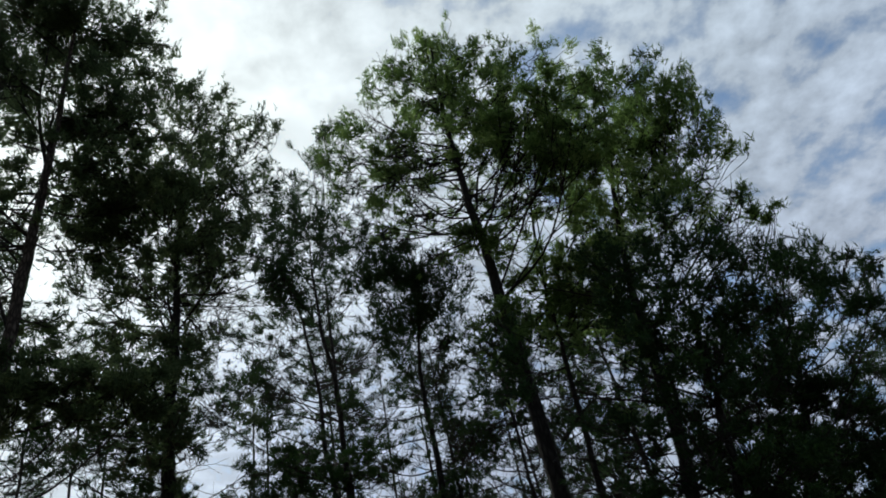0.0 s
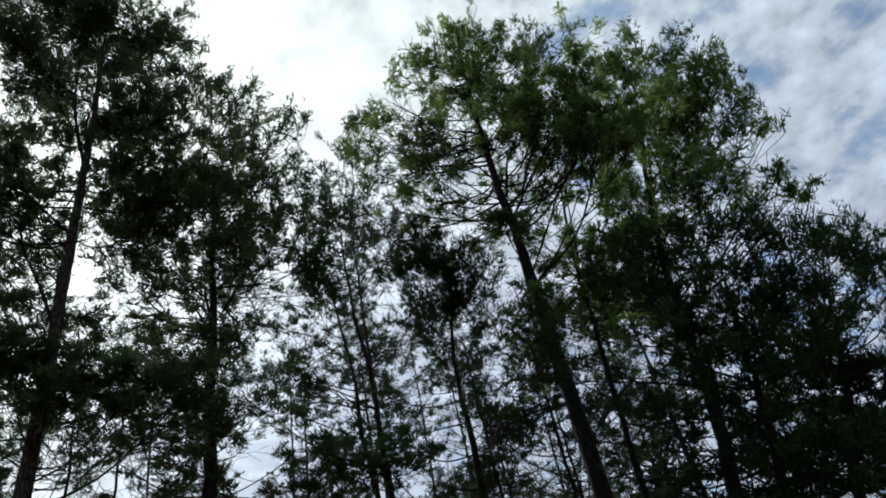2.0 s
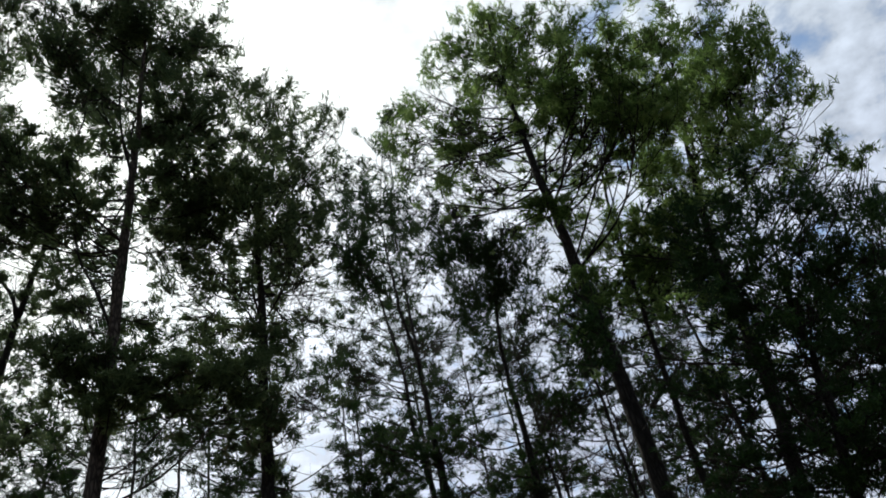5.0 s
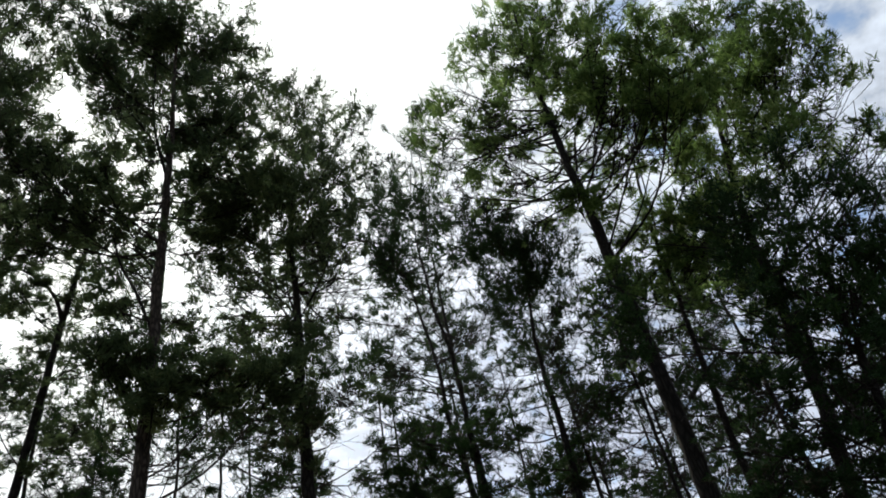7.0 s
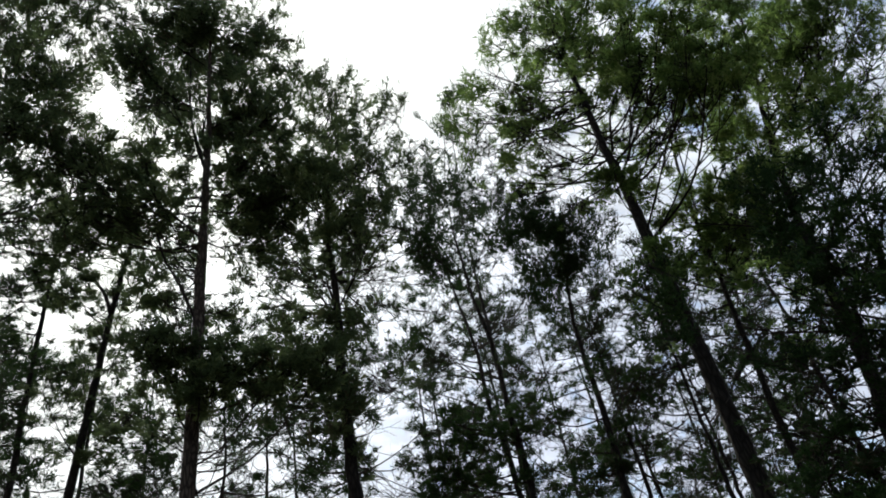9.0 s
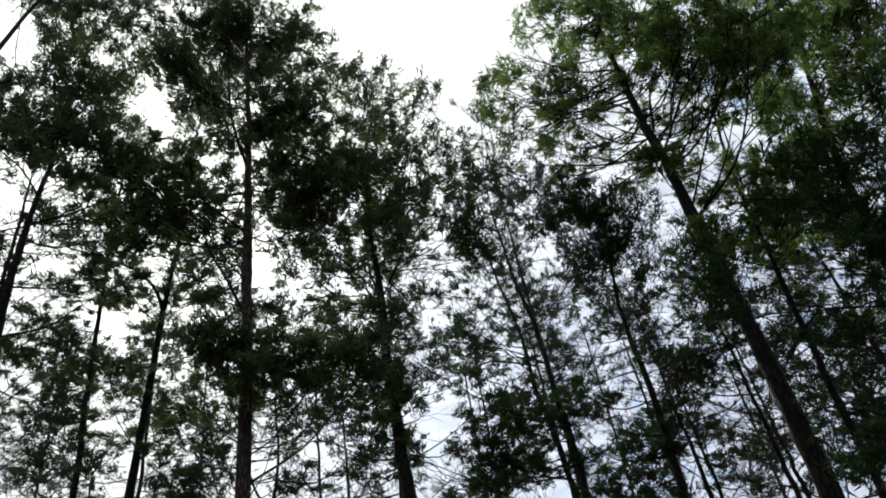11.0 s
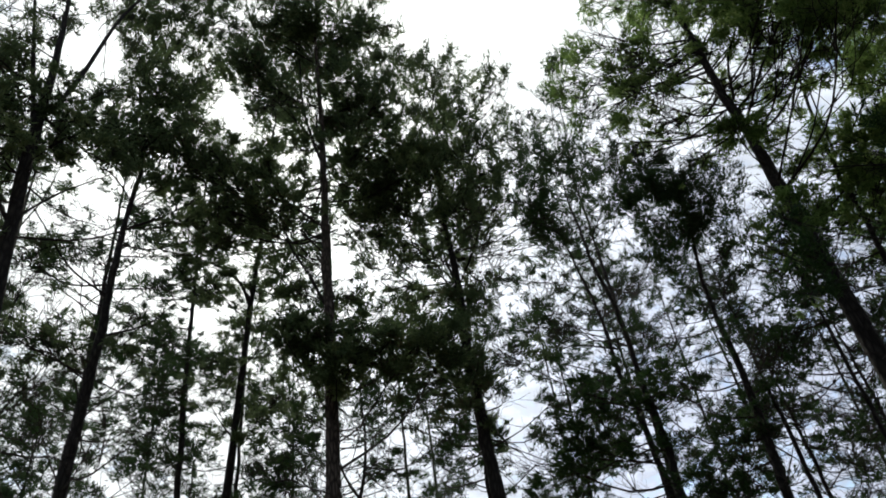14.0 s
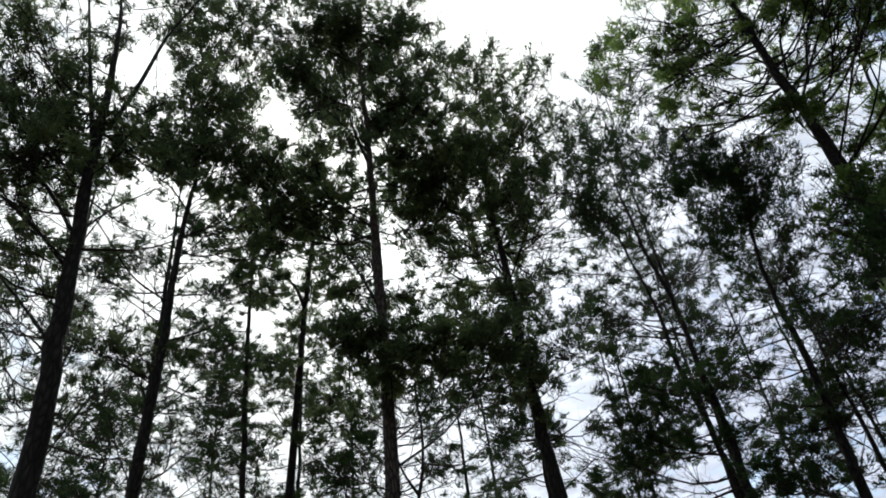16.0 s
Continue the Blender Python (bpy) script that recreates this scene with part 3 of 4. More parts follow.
BOUGHS_B_HIGH = [
    (-99, 1.4, 13.5, 1.25, 1.28), (86, 0.8, 13.3, 1.25, 0.85), (36, 1.2, 13.1, 0.88, 0.44), (-110, 2.0, 12.9, 1.0, 0.9),
    (177, 0.8, 12.8, 1.38, 1.41), (47, 0.7, 12.2, 1.12, 0.73), (-102, 1.3, 11.8, 1.25, 1.04), (167, 0.6, 11.6, 1.38, 1.12),
    (-102, 1.56, 11.4, 0.88, 0.72), (42, 1.11, 11.2, 1.0, 0.51), (-61, 0.8, 10.8, 0.75, 0.63), (94, 0.8, 10.8, 1.0, 0.65),
    (-101, 1.7, 10.8, 0.75, 0.68),
]
BOUGHS_B_MIDDLE = [
    (-141, 0.8, 10.4, 1.0, 0.87), (18, 0.70, 10.1, 1.0, 0.45), (-101, 1.5, 10.0, 0.75, 0.68), (-58, 0.7, 9.9, 0.75, 0.53),
    (-85, 1.1, 9.7, 0.75, 0.54), (4, 0.56, 9.6, 0.88, 0.43), (-89, 1.5, 9.3, 0.75, 0.35), (177, 0.8, 8.1, 0.81, 1.43),
    (38, 1.1, 8.1, 0.75, 0.3), (-151, 0.9, 7.5, 0.95, 1.29), (167, 0.63, 6.7, 0.84, 1.32), (-1, 0.37, 6.5, 0.53, 0.8),
]
LIMBS_B = [
    (0.03, (-0.25, -0.13, 9.43), (-0.42, -0.22, 10.38), (-0.38, -0.19, 11.34)),
    (0.022, (-0.24, -0.12, 9.14), (-0.7, -0.37, 10.07), (-1.18, -0.66, 10.57)),
    (0.022, (-0.17, -0.09, 10.31), (0.27, 0.12, 11.14), (0.7, 0.31, 12.02)),
]
PINE_A = [(0.00, 0.00, 0.0), (0.03, 0.03, 5.0), (0.05, 0.04, 7.0), (0.01, 0.01, 9.5), (-0.00, -0.00, 11.9), (-0.04, -0.03, 14.5), (-0.21, -0.18, 18.9)]
BOUGHS_A_TOP = [
    (-133, 0.3, 20.6, 1.5, 1.1), (44, 1.9, 18.9, 0.44, 0.51), (42, 1.6, 18.6, 0.88, 0.52), (37, 1.5, 18.3, 0.62, 0.83),
    (-76, 0.7, 18.2, 1.12, 1.39), (-120, 2.3, 18.0, 1.0, 1.15), (-117, 1.0, 17.9, 1.25, 1.6), (149, 0.4, 17.7, 1.25, 1.48),
    (32, 1.5, 17.5, 0.81, 0.63), (-80, 1.0, 17.4, 1.0, 1.3), (48, 2.0, 17.3, 0.38, 0.66), (-87, 0.4, 17.1, 0.88, 1.26),
    (37, 0.8, 17.0, 1.25, 1.4), (36, 1.7, 16.9, 0.56, 0.62), (-12, 0.8, 16.5, 1.0, 1.39),
]
BOUGHS_A_HIGH = [
    (22, 0.8, 16.5, 0.88, 1.37), (43, 1.7, 16.5, 0.62, 1.21), (-109, 1.4, 15.7, 1.0, 1.15), (-145, 1.7, 15.2, 0.94, 1.42),
    (-104, 0.8, 15.0, 0.81, 1.29), (32, 1.2, 14.9, 0.88, 2.19), (64, 1.0, 14.4, 1.25, 2.1), (-8, 0.8, 14.3, 0.88, 1.38),
    (-25, 0.5, 14.0, 0.56, 0.85), (-159, 1.20, 13.9, 0.75, 0.45), (-120, 2.77, 13.1, 1.0, 0.42), (-97, 0.7, 13.2, 0.75, 1.07),
    (14, 0.8, 13.1, 0.75, 1.36), (-91, 0.8, 12.8, 0.75, 0.71), (82, 1.2, 12.4, 1.12, 1.96),
]
BOUGHS_A_MIDDLE = [
    (4, 0.8, 12.4, 1.0, 1.42), (-142, 1.24, 12.1, 1.0, 0.85), (-127, 2.7, 12.1, 1.0, 0.59), (-112, 1.6, 12.0, 1.0, 0.69),
    (-129, 1.9, 11.9, 1.0, 0.62), (36, 1.3, 11.9, 1.0, 1.24), (-154, 1.1, 11.4, 1.0, 0.89), (-79, 0.6, 11.3, 0.75, 0.64),
    (-109, 1.2, 11.1, 1.0, 0.79), (23, 1.15, 11.0, 0.75, 0.94), (-123, 2.2, 11.0, 0.88, 0.64), (-168, 0.9, 10.8, 0.88, 0.8),
    (-98, 1.1, 10.5, 0.62, 0.8), (-133, 1.68, 10.9, 1.0, 0.98), (-69, 0.7, 9.9, 0.56, 0.64),
]
BOUGHS_A_LOW = [
    (-99, 1.1, 9.4, 0.75, 0.73), (4, 0.8, 9.3, 0.62, 0.58), (-78, 0.6, 8.9, 0.56, 0.57), (-167, 0.7, 7.7, 0.59, 2.54),
    (68, 1.8, 7.6, 0.59, 2.59), (174, 0.9, 7.5, 0.66, 3), (107, 0.7, 7.5, 0.66, 2.27), (79, 0.9, 7.4, 0.71, 2.36),
    (61, 2.1, 7.4, 0.59, 2.28), (67, 1.2, 7.1, 0.59, 2), (135, 0.8, 7, 0.71, 2.51), (173, 0.6, 7, 0.53, 2.13),
]
LIMBS_A = [
    (0.033, (0.02, 0.02, 8.55), (-0.23, -0.2, 9.34), (-0.5, -0.46, 10.06), (-0.63, -0.59, 10.73)),
    (0.035, (0.0, 0.0, 12.25), (-0.3, -0.27, 13.95), (-0.41, -0.37, 16.09)),
    (0.03, (-0.0, -0.0, 12.43), (-0.11, -0.09, 13.74), (0.05, 0.04, 14.96)),
    (0.02, (0.03, 0.02, 10.61), (-0.36, -0.32, 10.8), (-0.74, -0.69, 10.88)),
]
PINE_C = [(0.00, 0.00, 0.0), (0.01, 0.00, 5.0), (0.02, 0.00, 6.7), (-0.05, -0.01, 7.7), (-0.08, -0.02, 9.4), (-0.28, -0.06, 10.9), (-0.38, -0.09, 12.7), (-0.41, -0.10, 14.8)]
BOUGHS_C_TOP = [
    (65, 1.3, 18.8, 0.33, 0.69), (54, 0.8, 18.7, 0.43, 1.05), (63, 0.8, 18.5, 0.38, 0.79), (39, 0.7, 17.4, 0.75, 0.9),
    (51, 0.7, 17.4, 0.45, 0.82), (-34, 0.3, 16.9, 0.5, 0.74), (-91, 0.8, 16.3, 1.0, 0.65), (67, 1.1, 16.1, 0.88, 0.47),
    (-94, 1.7, 15.5, 1.0, 0.73), (64, 1.6, 15.5, 0.88, 0.48), (-70, 0.5, 14.5, 1.12, 0.95), (-97, 2.4, 14.5, 1.0, 0.53),
    (68, 1.1, 14.4, 1.0, 0.47), (-121, 1.2, 14.0, 1.12, 1.04), (-82, 1.2, 13.6, 1.0, 0.82), (66, 1.4, 13.3, 1.0, 0.6),
    (107, 0.4, 13.2, 1.12, 0.85),
]
BOUGHS_C_HIGH = [
    (-106, 2.45, 12.6, 1.12, 0.65), (28, 0.50, 12.3, 1.0, 0.59), (-141, 0.92, 12.0, 1.12, 0.9), (92, 1.3, 11.9, 0.88, 0.45),
    (-78, 1.50, 11.0, 0.88, 0.47), (-67, 1.0, 11.2, 0.88, 0.29), (-84, 1.84, 10.1, 1.0, 0.3), (-90, 1.94, 9.8, 1.0, 0.22),
    (-83, 1.3, 9.7, 0.62, 0.42), (-100, 3.2, 9.6, 0.62, 0.43), (-120, 1.31, 7.5, 1.0, 0.86), (-92, 1.3, 7.2, 0.88, 1.07),
    (-105, 3.43, 7.0, 0.75, 0.94), (-15, 0.35, 6.4, 0.75, 1.2), (-99, 1.7, 6.3, 0.75, 1.33), (-99, 2.81, 5.7, 0.75, 0.83),
]
LIMBS_C = [
    (0.025, (-0.31, -0.07, 8.48), (-1.39, -0.38, 8.83), (-2.21, -0.68, 8.48)),
    (0.02, (-0.36, -0.08, 11.21), (0.44, 0.09, 12.51), (0.95, 0.18, 13.22)),
    (0.007, (0.99, 0.18, 14.04), (0.49, 0.1, 12.29), (0.06, 0.01, 10.77)),
]
PINE_K = [(0.00, 0.00, 0.0), (-0.31, -0.07, 5.5), (-0.46, -0.11, 7.2), (-0.60, -0.15, 8.2), (-0.60, -0.15, 9.5), (-0.88, -0.22, 11.6), (-1.17, -0.30, 13.8)]
BOUGHS_K_TOP = [
    (27, 0.4, 13.0, 0.88, 0.78), (-156, 0.55, 12.2, 0.88, 0.47), (-100, 2.12, 11.8, 1.0, 0.42), (-120, 2.51, 9.2, 0.88, 0.33),
    (-120, 1.52, 6.8, 1.0, 0.73), (-79, 0.9, 6.7, 0.75, 1.56), (-97, 1.80, 5.8, 0.88, 0.9),
]
PINE_D = [(0.00, 0.00, 0.0), (0.10, 0.01, 4.4), (0.20, 0.02, 6.7), (0.17, 0.02, 8.7), (0.26, 0.02, 9.8), (0.57, 0.04, 11.8)]
BOUGHS_D_TOP = [
    (-67, 0.9, 13.2, 0.88, 0.99), (-64, 0.8, 12.5, 0.88, 1.09), (-94, 0.1, 12.2, 0.88, 1.46), (-89, 0.9, 11.4, 1.0, 1.42),
    (168, 0.5, 11.0, 1.06, 1.78), (29, 0.4, 10.7, 0.88, 1.17), (50, 0.8, 10.2, 0.75, 0.56), (-122, 0.7, 10.1, 1.0, 1.29),
    (54, 0.88, 10.0, 0.75, 0.38), (37, 0.53, 9.0, 0.88, 0.29),
]
BOUGHS_D_HIGH = [
    (-88, 1.59, 8.6, 0.88, 0.39), (63, 1.67, 7.8, 1.12, 0.36), (60, 0.83, 7.5, 1.12, 0.52), (-110, 1.45, 7.3, 0.75, 1.03),
    (-90, 2.0, 7.2, 0.62, 0.9), (-90, 1.39, 7.1, 0.75, 1.05), (54, 0.7, 6.1, 0.88, 0.64), (-68, 0.6, 5.8, 0.75, 1.35),
    (-112, 1.2, 5.1, 0.75, 2.02), (-72, 0.7, 4.8, 0.88, 1.35),
]
LIMBS_D = [
    (0.02, (0.16, 0.01, 7.51), (-0.67, -0.08, 7.48), (-1.35, -0.2, 7.3)),
    (0.02, (0.13, 0.01, 7.98), (0.65, 0.05, 8.29), (1.08, 0.06, 8.78)),
]
PINE_V = [(0.00, 0.00, 0.0), (-0.05, -0.13, 4.5), (-0.09, -0.23, 6.5), (-0.13, -0.32, 8.4), (-0.16, -0.41, 10.3), (-0.18, -0.46, 12.0), (-0.26, -0.68, 14.7)]
BOUGHS_V_TOP = [
    (16, 1.9, 16.2, 0.88, 0.81), (-147, 1.0, 15.1, 1.25, 0.85), (14, 1.3, 14.9, 0.75, 0.7), (-81, 0.6, 13.6, 0.62, 0.61),
    (-76, 0.49, 12.9, 0.56, 0.49), (-130, 0.9, 12.5, 0.75, 0.43), (-176, 1.6, 11.9, 1.0, 0.95), (-135, 1.3, 11.9, 1.0, 0.85),
    (-153, 1.5, 11.5, 1.0, 0.46), (-118, 0.9, 11.5, 0.88, 0.88), (8, 0.8, 10.9, 0.75, 1.2), (-128, 1.2, 10.5, 1.0, 0.86),
    (129, 0.5, 10.4, 0.75, 1.26),
]
BOUGHS_V_HIGH = [
    (-175, 1.0, 10.2, 1.0, 0.62), (-10, 0.58, 10.4, 0.62, 0.8), (-89, 0.6, 10.0, 0.75, 0.75), (61, 0.5, 9.8, 0.69, 1.16),
    (-152, 1.1, 9.5, 1.0, 0.59), (156, 0.7, 9.4, 1.0, 0.75), (-130, 0.72, 9.4, 0.88, 0.67), (-164, 1.6, 9.3, 1.25, 0.79),
    (-132, 0.96, 9.1, 0.88, 0.66), (-123, 1.0, 8.3, 0.75, 0.63), (-153, 1.2, 7.9, 1.0, 1.01), (-130, 0.8, 6.9, 0.75, 0.48),
    (-107, 0.6, 6.0, 0.75, 0.15),
]
LIMBS_V = [
    (0.045, (-0.14, -0.35, 9.66), (-0.28, -0.75, 11.65), (-0.41, -1.17, 13.87)),
    (0.042, (-0.11, -0.27, 10.55), (-0.02, -0.05, 11.6), (0.12, 0.25, 13.45), (0.3, 0.62, 14.85), (0.39, 0.79, 16.28)),
    (0.035, (-0.12, -0.3, 8.14), (-0.31, -0.85, 8.96), (-0.46, -1.37, 9.39)),
    (0.035, (-0.12, -0.29, 7.59), (-0.31, -0.83, 8.21), (-0.45, -1.32, 8.58)),
    (0.03, (-0.1, -0.25, 6.39), (-0.26, -0.68, 6.93), (-0.36, -1.01, 7.27)),
    (0.02, (-0.12, -0.3, 8.3), (0.02, 0.04, 8.86), (0.33, 0.69, 9.61)),
]
PINE_W = [(0.00, 0.00, 0.0), (0.06, 0.11, 5.3), (0.11, 0.20, 8.1), (0.12, 0.21, 10.5), (0.17, 0.30, 12.0), (0.16, 0.29, 14.6)]
BOUGHS_W_TOP = [
    (10, 1.5, 19.7, 0.88, 1.06), (-109, 0.3, 19.6, 1.0, 1.28), (-54, 0.5, 18.5, 0.75, 1.25), (-130, 0.8, 17.8, 0.88, 1.17),
    (-147, 1.36, 17.6, 0.62, 0.68), (63, 0.6, 17.1, 0.88, 1.1), (-106, 0.72, 17.0, 0.75, 1.34), (12, 1.3, 16.9, 0.88, 0.82),
    (-20, 0.5, 16.7, 0.88, 0.87), (-117, 0.5, 16.1, 0.88, 1.35), (1, 1.2, 15.6, 0.88, 0.76), (16, 0.7, 14.9, 0.75, 1.41),
    (-124, 0.9, 14.6, 0.62, 1.11), (4, 1.10, 14.5, 0.62, 0.45), (111, 0.3, 14.4, 0.81, 2.24),
]
BOUGHS_W_HIGH = [
    (-55, 0.6, 14.1, 0.88, 1.46), (-15, 0.8, 14.0, 0.88, 1.05), (-124, 0.9, 13.4, 0.75, 1.74), (11, 1.6, 13.2, 1.0, 0.8),
    (11, 0.8, 13.0, 1.0, 1.29), (-115, 0.7, 12.8, 0.62, 1.55), (153, 0.5, 12.5, 1.0, 1.9), (66, 0.5, 11.7, 0.88, 1.2),
    (14, 1.2, 11.3, 0.88, 0.98), (11, 1.5, 11.0, 0.75, 0.95), (-132, 1.6, 9.9, 0.75, 0.83), (-30, 0.6, 8.5, 0.75, 0.84),
    (-118, 1.2, 8.4, 0.88, 0.6), (-80, 0.6, 8.0, 0.75, 0.64),
]
LIMBS_W = [
    (0.03, (0.13, 0.23, 10.48), (0.38, 0.65, 10.83), (0.8, 1.26, 11.52)),
    (0.022, (0.17, 0.29, 11.09), (-0.06, -0.11, 11.76), (-0.28, -0.55, 12.1)),
    (0.022, (0.14, 0.25, 8.87), (-0.19, -0.37, 9.32), (-0.46, -0.94, 10.17), (-0.65, -1.42, 10.85)),
    (0.025, (0.13, 0.22, 8.08), (0.51, 0.83, 8.45), (0.71, 1.14, 8.92)),
]
PINE_X = [(0.00, 0.00, 0.0), (-0.09, -0.12, 7.4), (-0.17, -0.23, 11.3), (-0.19, -0.25, 14.0), (-0.21, -0.27, 16.8), (-0.26, -0.35, 20.6)]
BOUGHS_X_TOP = [
    (-125, 1.2, 22.7, 1.0, 0.87), (-110, 0.5, 20.5, 1.0, 0.66), (-9, 0.4, 19.2, 1.0, 0.57), (-119, 0.7, 18.2, 1.12, 0.68),
    (136, 0.3, 16.8, 1.12, 0.64), (-121, 1.0, 16.7, 1.0, 0.67), (-16, 0.6, 16.2, 1.12, 0.93), (147, 0.3, 14.2, 1.0, 1.31),
    (-115, 0.8, 13.8, 1.0, 0.9), (28, 0.68, 13.7, 1.0, 1.16), (-133, 1.8, 12.9, 1.0, 0.66), (-162, 1.0, 12.0, 1.0, 1.22),
    (15, 0.8, 11.4, 1.0, 0.72), (-118, 1.1, 11.3, 1.12, 0.86), (-104, 0.6, 10.1, 1.0, 0.98),
]
PINE_Y = [(0.00, 0.00, 0.0), (0.18, 0.20, 6.7), (0.29, 0.33, 9.4), (0.38, 0.43, 11.9), (0.50, 0.55, 13.9), (0.58, 0.64, 16.4), (0.73, 0.80, 20.7)]
BOUGHS_Y_TOP = [
    (-112, 0.9, 22.7, 1.0, 1.56), (-127, 1.5, 22.2, 0.88, 1.25), (-71, 0.3, 20.8, 1.0, 1.56), (-1, 0.6, 19.7, 0.88, 1.55),
    (110, 0.26, 18.1, 1.0, 1.27), (-154, 1.1, 17.0, 0.75, 0.71), (-109, 0.6, 16.9, 1.0, 0.78), (-103, 0.5, 15.0, 1.12, 1.09),
    (-131, 1.42, 14.2, 1.0, 1.51), (19, 0.69, 13.3, 1.0, 1.82), (-150, 1.12, 12.5, 0.88, 3.09), (62, 0.6, 12.2, 0.88, 1.44),
    (-67, 0.56, 11.5, 0.75, 1.12), (23, 0.9, 11.0, 0.88, 0.96), (-96, 0.39, 9.8, 1.0, 0.95), (22, 1.1, 9.4, 1.0, 0.66),
    (73, 0.6, 8.5, 1.0, 1.34),
]
LIMBS_Y = [
    (0.055, (0.39, 0.44, 11.76), (0.19, 0.22, 12.54), (-0.12, -0.15, 13.03), (-0.39, -0.48, 13.2)),
]
PINE_Z = [(0.00, 0.00, 0.0), (0.41, 0.32, 5.8), (0.55, 0.43, 6.9), (0.52, 0.41, 8.3), (0.53, 0.41, 9.6)]
BOUGHS_Z_TOP = [
    (-1, 0.4, 10.3, 1.0, 0.67), (85, 0.4, 8.4, 0.75, 0.73), (34, 0.9, 8.4, 0.88, 0.67), (-89, 0.6, 8.1, 0.62, 0.49),
    (-108, 1.3, 8.0, 0.75, 0.56), (44, 2.03, 7.3, 0.75, 0.76), (7, 0.61, 6.7, 0.75, 0.73),
]
LIMBS_Z = [
    (0.035, (0.44, 0.34, 5.89), (0.21, 0.15, 6.4), (0.09, 0.06, 6.82)),
]

pine(11, (0.85, 10.47), 0.36, PINE_E, BOUGHS_E_TOP + BOUGHS_E_CROWN + BOUGHS_E_HIGH + BOUGHS_E_MIDDLE + BOUGHS_E_LOW, "tall pine with a broad bright green crown and leaning trunk", leaf_material=LIT_NEEDLES, limbs=LIMBS_E)
pine(12, (1.55, 12.41), 0.18, PINE_F, BOUGHS_F_TOP + BOUGHS_F_MORE + BOUGHS_F_HIGH, "slender pine with a loose green crown beside a larger one", leaf_material=LIT_NEEDLES, limbs=LIMBS_F)
pine(13, (2.29, 11.28), 0.32, PINE_G, BOUGHS_G_TOP + BOUGHS_G_CROWN + BOUGHS_G_HIGH, "tall pine with a wide rounded dark green crown", leaf_material=LIT_NEEDLES, limbs=LIMBS_G)
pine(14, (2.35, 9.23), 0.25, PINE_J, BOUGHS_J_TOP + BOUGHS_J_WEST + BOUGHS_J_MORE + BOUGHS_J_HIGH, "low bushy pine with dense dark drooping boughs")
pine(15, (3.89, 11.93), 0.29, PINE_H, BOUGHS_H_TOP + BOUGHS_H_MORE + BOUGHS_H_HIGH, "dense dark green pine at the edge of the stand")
pine(16, (-5.24, 10.80), 0.36, PINE_B, BOUGHS_B_TOP + BOUGHS_B_MORE + BOUGHS_B_HIGH + BOUGHS_B_MIDDLE, "stout pine with a heavy dark crown and low boughs", leaf_material=DULL, limbs=LIMBS_B)
pine(17, (-7.14, 8.37), 0.32, PINE_A, BOUGHS_A_TOP + BOUGHS_A_HIGH + BOUGHS_A_MIDDLE + BOUGHS_A_LOW, "tall pine with bare lit trunk and brownish green crown", leaf_material=DULL, limbs=LIMBS_A, bark=LIT_BARK, bark_label="reddish grey bark trunk with glare painted into its colour")
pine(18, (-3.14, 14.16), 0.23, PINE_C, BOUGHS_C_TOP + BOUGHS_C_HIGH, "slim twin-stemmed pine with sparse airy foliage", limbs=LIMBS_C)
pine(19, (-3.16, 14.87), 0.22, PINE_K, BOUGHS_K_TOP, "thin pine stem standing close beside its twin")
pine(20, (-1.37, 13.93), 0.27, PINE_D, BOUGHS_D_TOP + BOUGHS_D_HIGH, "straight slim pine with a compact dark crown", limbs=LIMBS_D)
pine(21, (-8.28, 3.54), 0.38, PINE_V, BOUGHS_V_TOP + BOUGHS_V_HIGH, "thick forked pine trunk with spreading open limbs", leaf_material=DULL, limbs=LIMBS_V)
pine(22, (-10.09, 5.53), 0.29, PINE_W, BOUGHS_W_TOP + BOUGHS_W_HIGH, "dark pine trunk with bare side branches below the crown", leaf_material=DULL, limbs=LIMBS_W)
pine(23, (-14.18, 11.09), 0.23, PINE_X, BOUGHS_X_TOP, "thin straight far pine with sparse foliage")
pine(24, (-12.22, 10.34), 0.27, PINE_Y, BOUGHS_Y_TOP, "slim pine with a crooked limb near its crown", leaf_material=DULL, limbs=LIMBS_Y)
pine(25, (-9.06, 10.69), 0.16, PINE_Z, BOUGHS_Z_TOP, "small young pine with a curved thin stem", limbs=LIMBS_Z)

# ---- pines further back in the stand: foot, height, crown base, density, seed ----
BACK = [(-24.1, 9.7, 17.0, 7.0, 0.56, 300), (-26.1, 14.8, 18.0, 6.5, 0.81, 301), (-21.4, 16.4, 17.0, 5.5, 0.90, 342),
        (-17.9, 16.0, 18.0, 5.5, 0.7, 314), (-16.8, 19.8, 19.0, 6.0, 0.5, 305), (-10.9, 21.4, 17.0, 6.0, 0.66, 302),
        (-5.5, 23.4, 17.0, 6.5, 0.81, 377), (-2.3, 25.9, 16.0, 6.0, 0.68, 391), (1.7, 21.9, 15.0, 6.0, 0.56, 365),
        (-16.8, 24.9, 19.0, 6.5, 0.48, 400), (-10.0, 28.3, 19.0, 7.0, 0.77, 309), (4.4, 27.7, 16.0, 5.0, 0.85, 303),
        (10.3, 17.1, 8.0, 3.0, 0.56, 304), (-18.8, 9.4, 11.0, 4.5, 0.79, 306), (4.0, 18.6, 13.0, 5.0, 0.90, 307)]
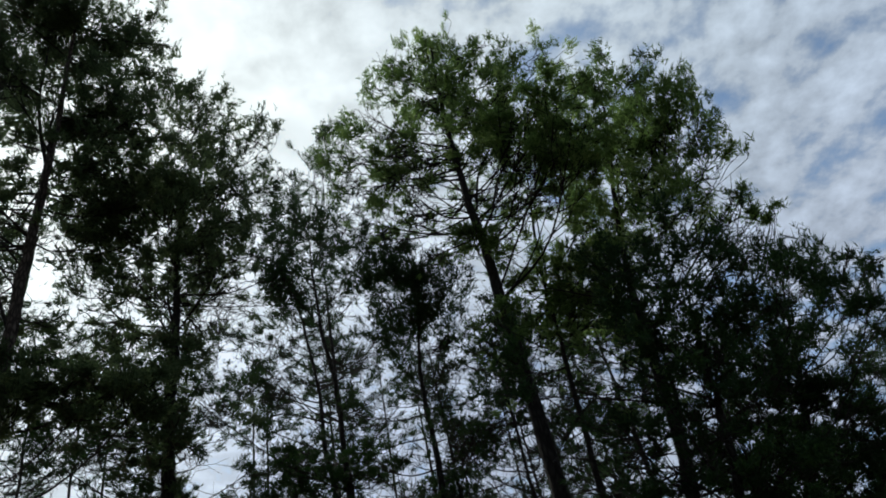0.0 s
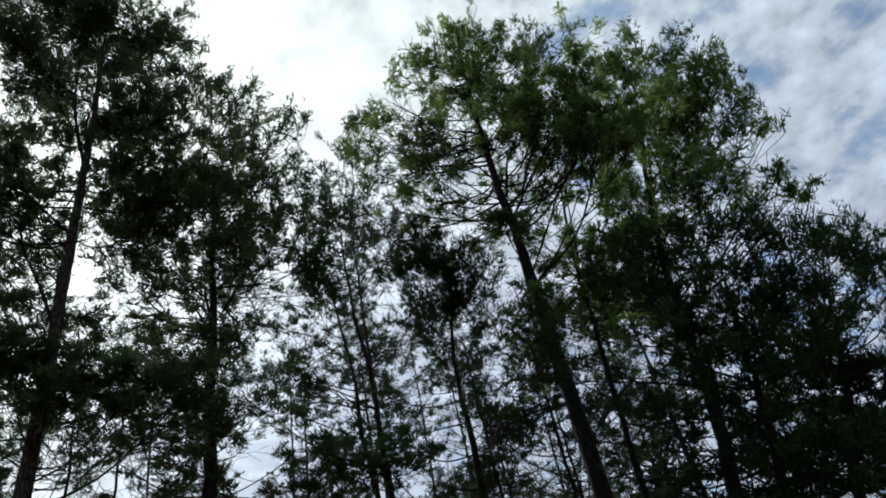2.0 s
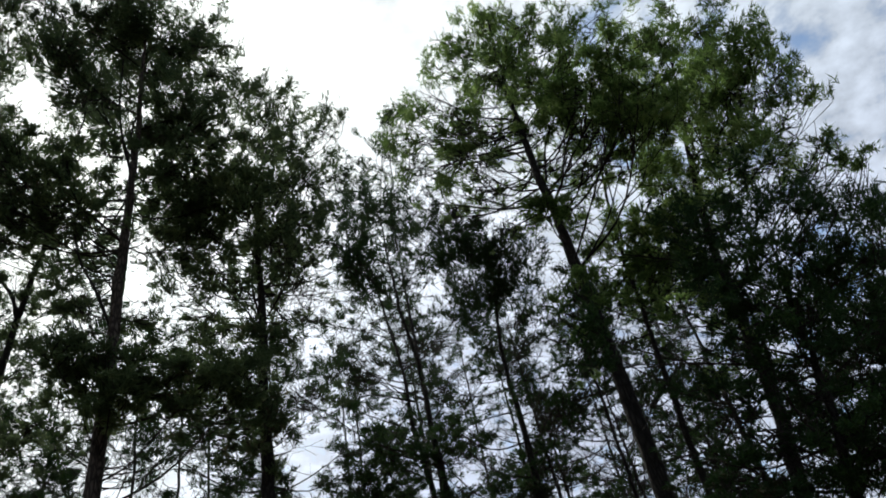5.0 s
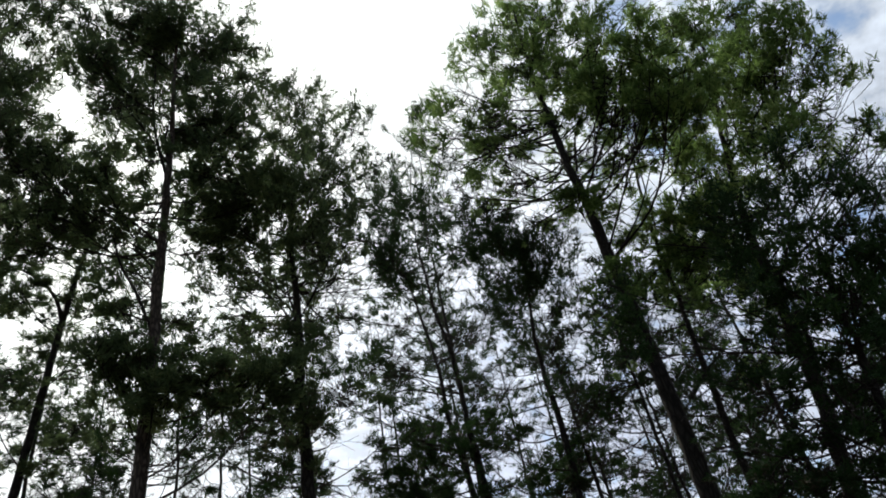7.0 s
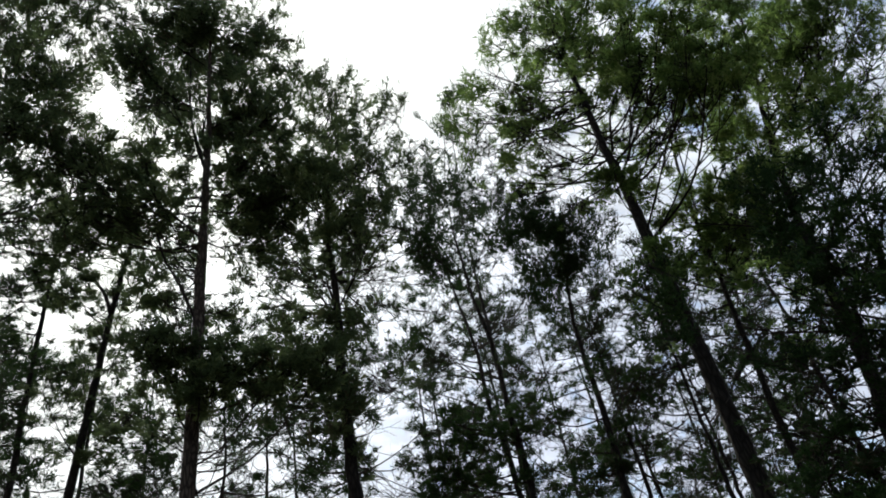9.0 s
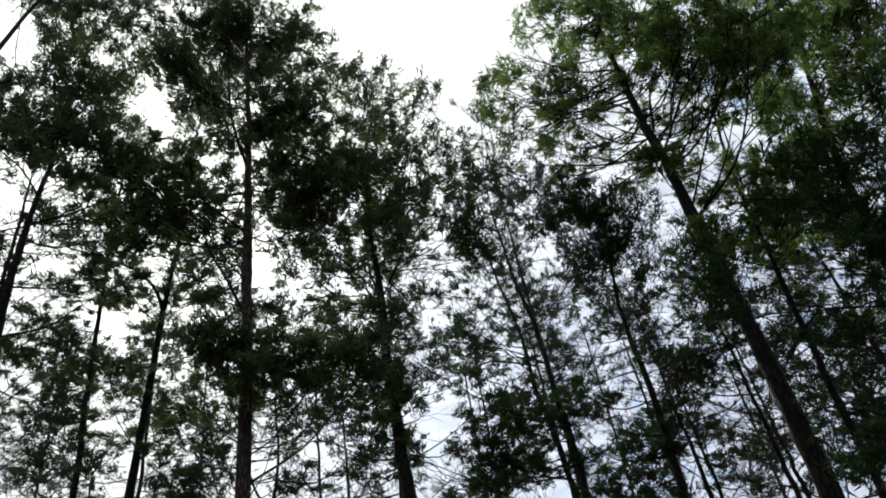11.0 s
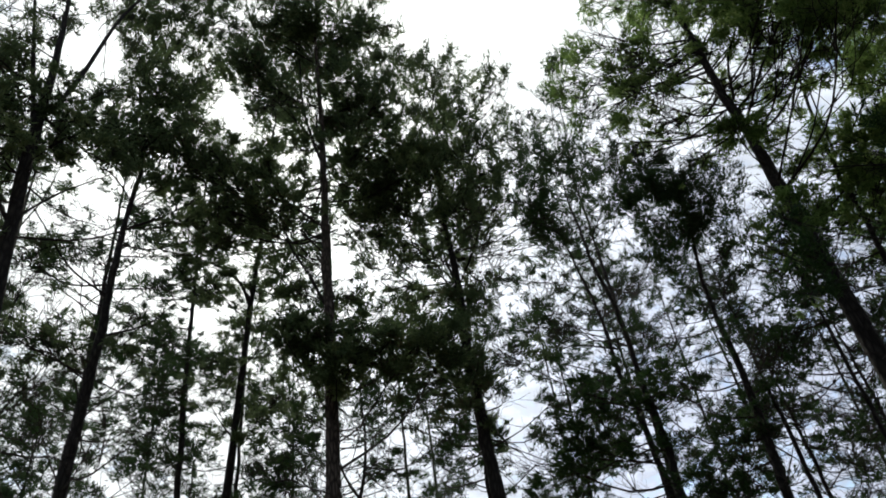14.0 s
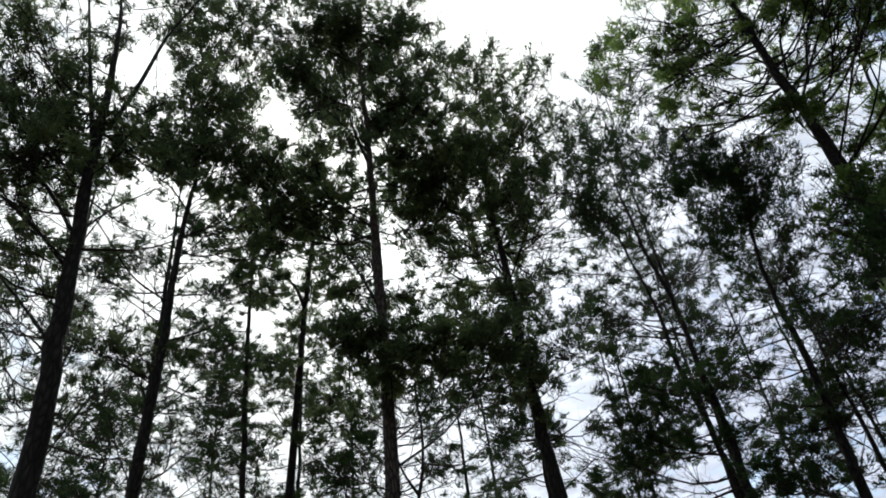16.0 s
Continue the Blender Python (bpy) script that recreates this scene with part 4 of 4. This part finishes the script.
# taller, airier ones that lace the gaps between the near stems
AIRY = [(-15.2, 8.6, 19.0, 7.0, 0.50, 379), (-12.3, 14.5, 20.0, 7.0, 0.54, 360), (-8.2, 16.0, 20.0, 7.0, 0.50, 396),
        (-4.1, 18.5, 20.0, 7.5, 0.50, 312), (-14.8, 6.0, 18.0, 7.0, 0.47, 328)]
# thin young stems between them
YOUNG = [(-0.8, 15.0, 10.5, 5.0, 0.36, 312), (0.6, 14.0, 11.0, 5.5, 0.32, 333), (0.9, 15.6, 9.5, 4.5, 0.32, 334),
         (-0.6, 16.0, 10.0, 4.5, 0.36, 415), (-13.2, 13.4, 9.8, 4.6, 0.6, 308),
         (-15.5, 12.1, 9.8, 4.6, 0.9, 316)]
# a farthest row whose thin crowns show through the openings
DISTANT = [(-38.0, 16.0, 24.0, 11.0, 0.42, 500), (-32.0, 22.5, 25.0, 11.0, 0.42, 501), (-25.5, 27.0, 26.0, 11.0, 0.30, 502),
           (-19.0, 31.0, 26.0, 11.0, 0.30, 503), (-12.5, 33.5, 25.0, 10.0, 0.30, 504), (-5.5, 35.0, 24.0, 10.0, 0.30, 505),
           (1.0, 36.5, 23.0, 10.0, 0.30, 506), (-41.0, 9.5, 23.0, 11.0, 0.42, 507)]
LABELS = ["pine further back in the stand with thin scattered foliage", "tall airy pine behind the nearer dark stems", "thin young pine with a few scattered tufts",
          "distant tall pine with a thin see-through crown"]
for kind, stand in enumerate((BACK, AIRY, YOUNG, DISTANT)):
    for k, (x, y, tall, low, dense, seed) in enumerate(stand):
        r = np.random.RandomState(seed)
        lean = r.uniform(-0.3, 0.3, 2)
        stem = [(0, 0, 0), (lean[0] * .3, lean[1] * .3, tall * .4), (lean[0] * .7, lean[1] * .7, tall * .75), (lean[0], lean[1], tall)]
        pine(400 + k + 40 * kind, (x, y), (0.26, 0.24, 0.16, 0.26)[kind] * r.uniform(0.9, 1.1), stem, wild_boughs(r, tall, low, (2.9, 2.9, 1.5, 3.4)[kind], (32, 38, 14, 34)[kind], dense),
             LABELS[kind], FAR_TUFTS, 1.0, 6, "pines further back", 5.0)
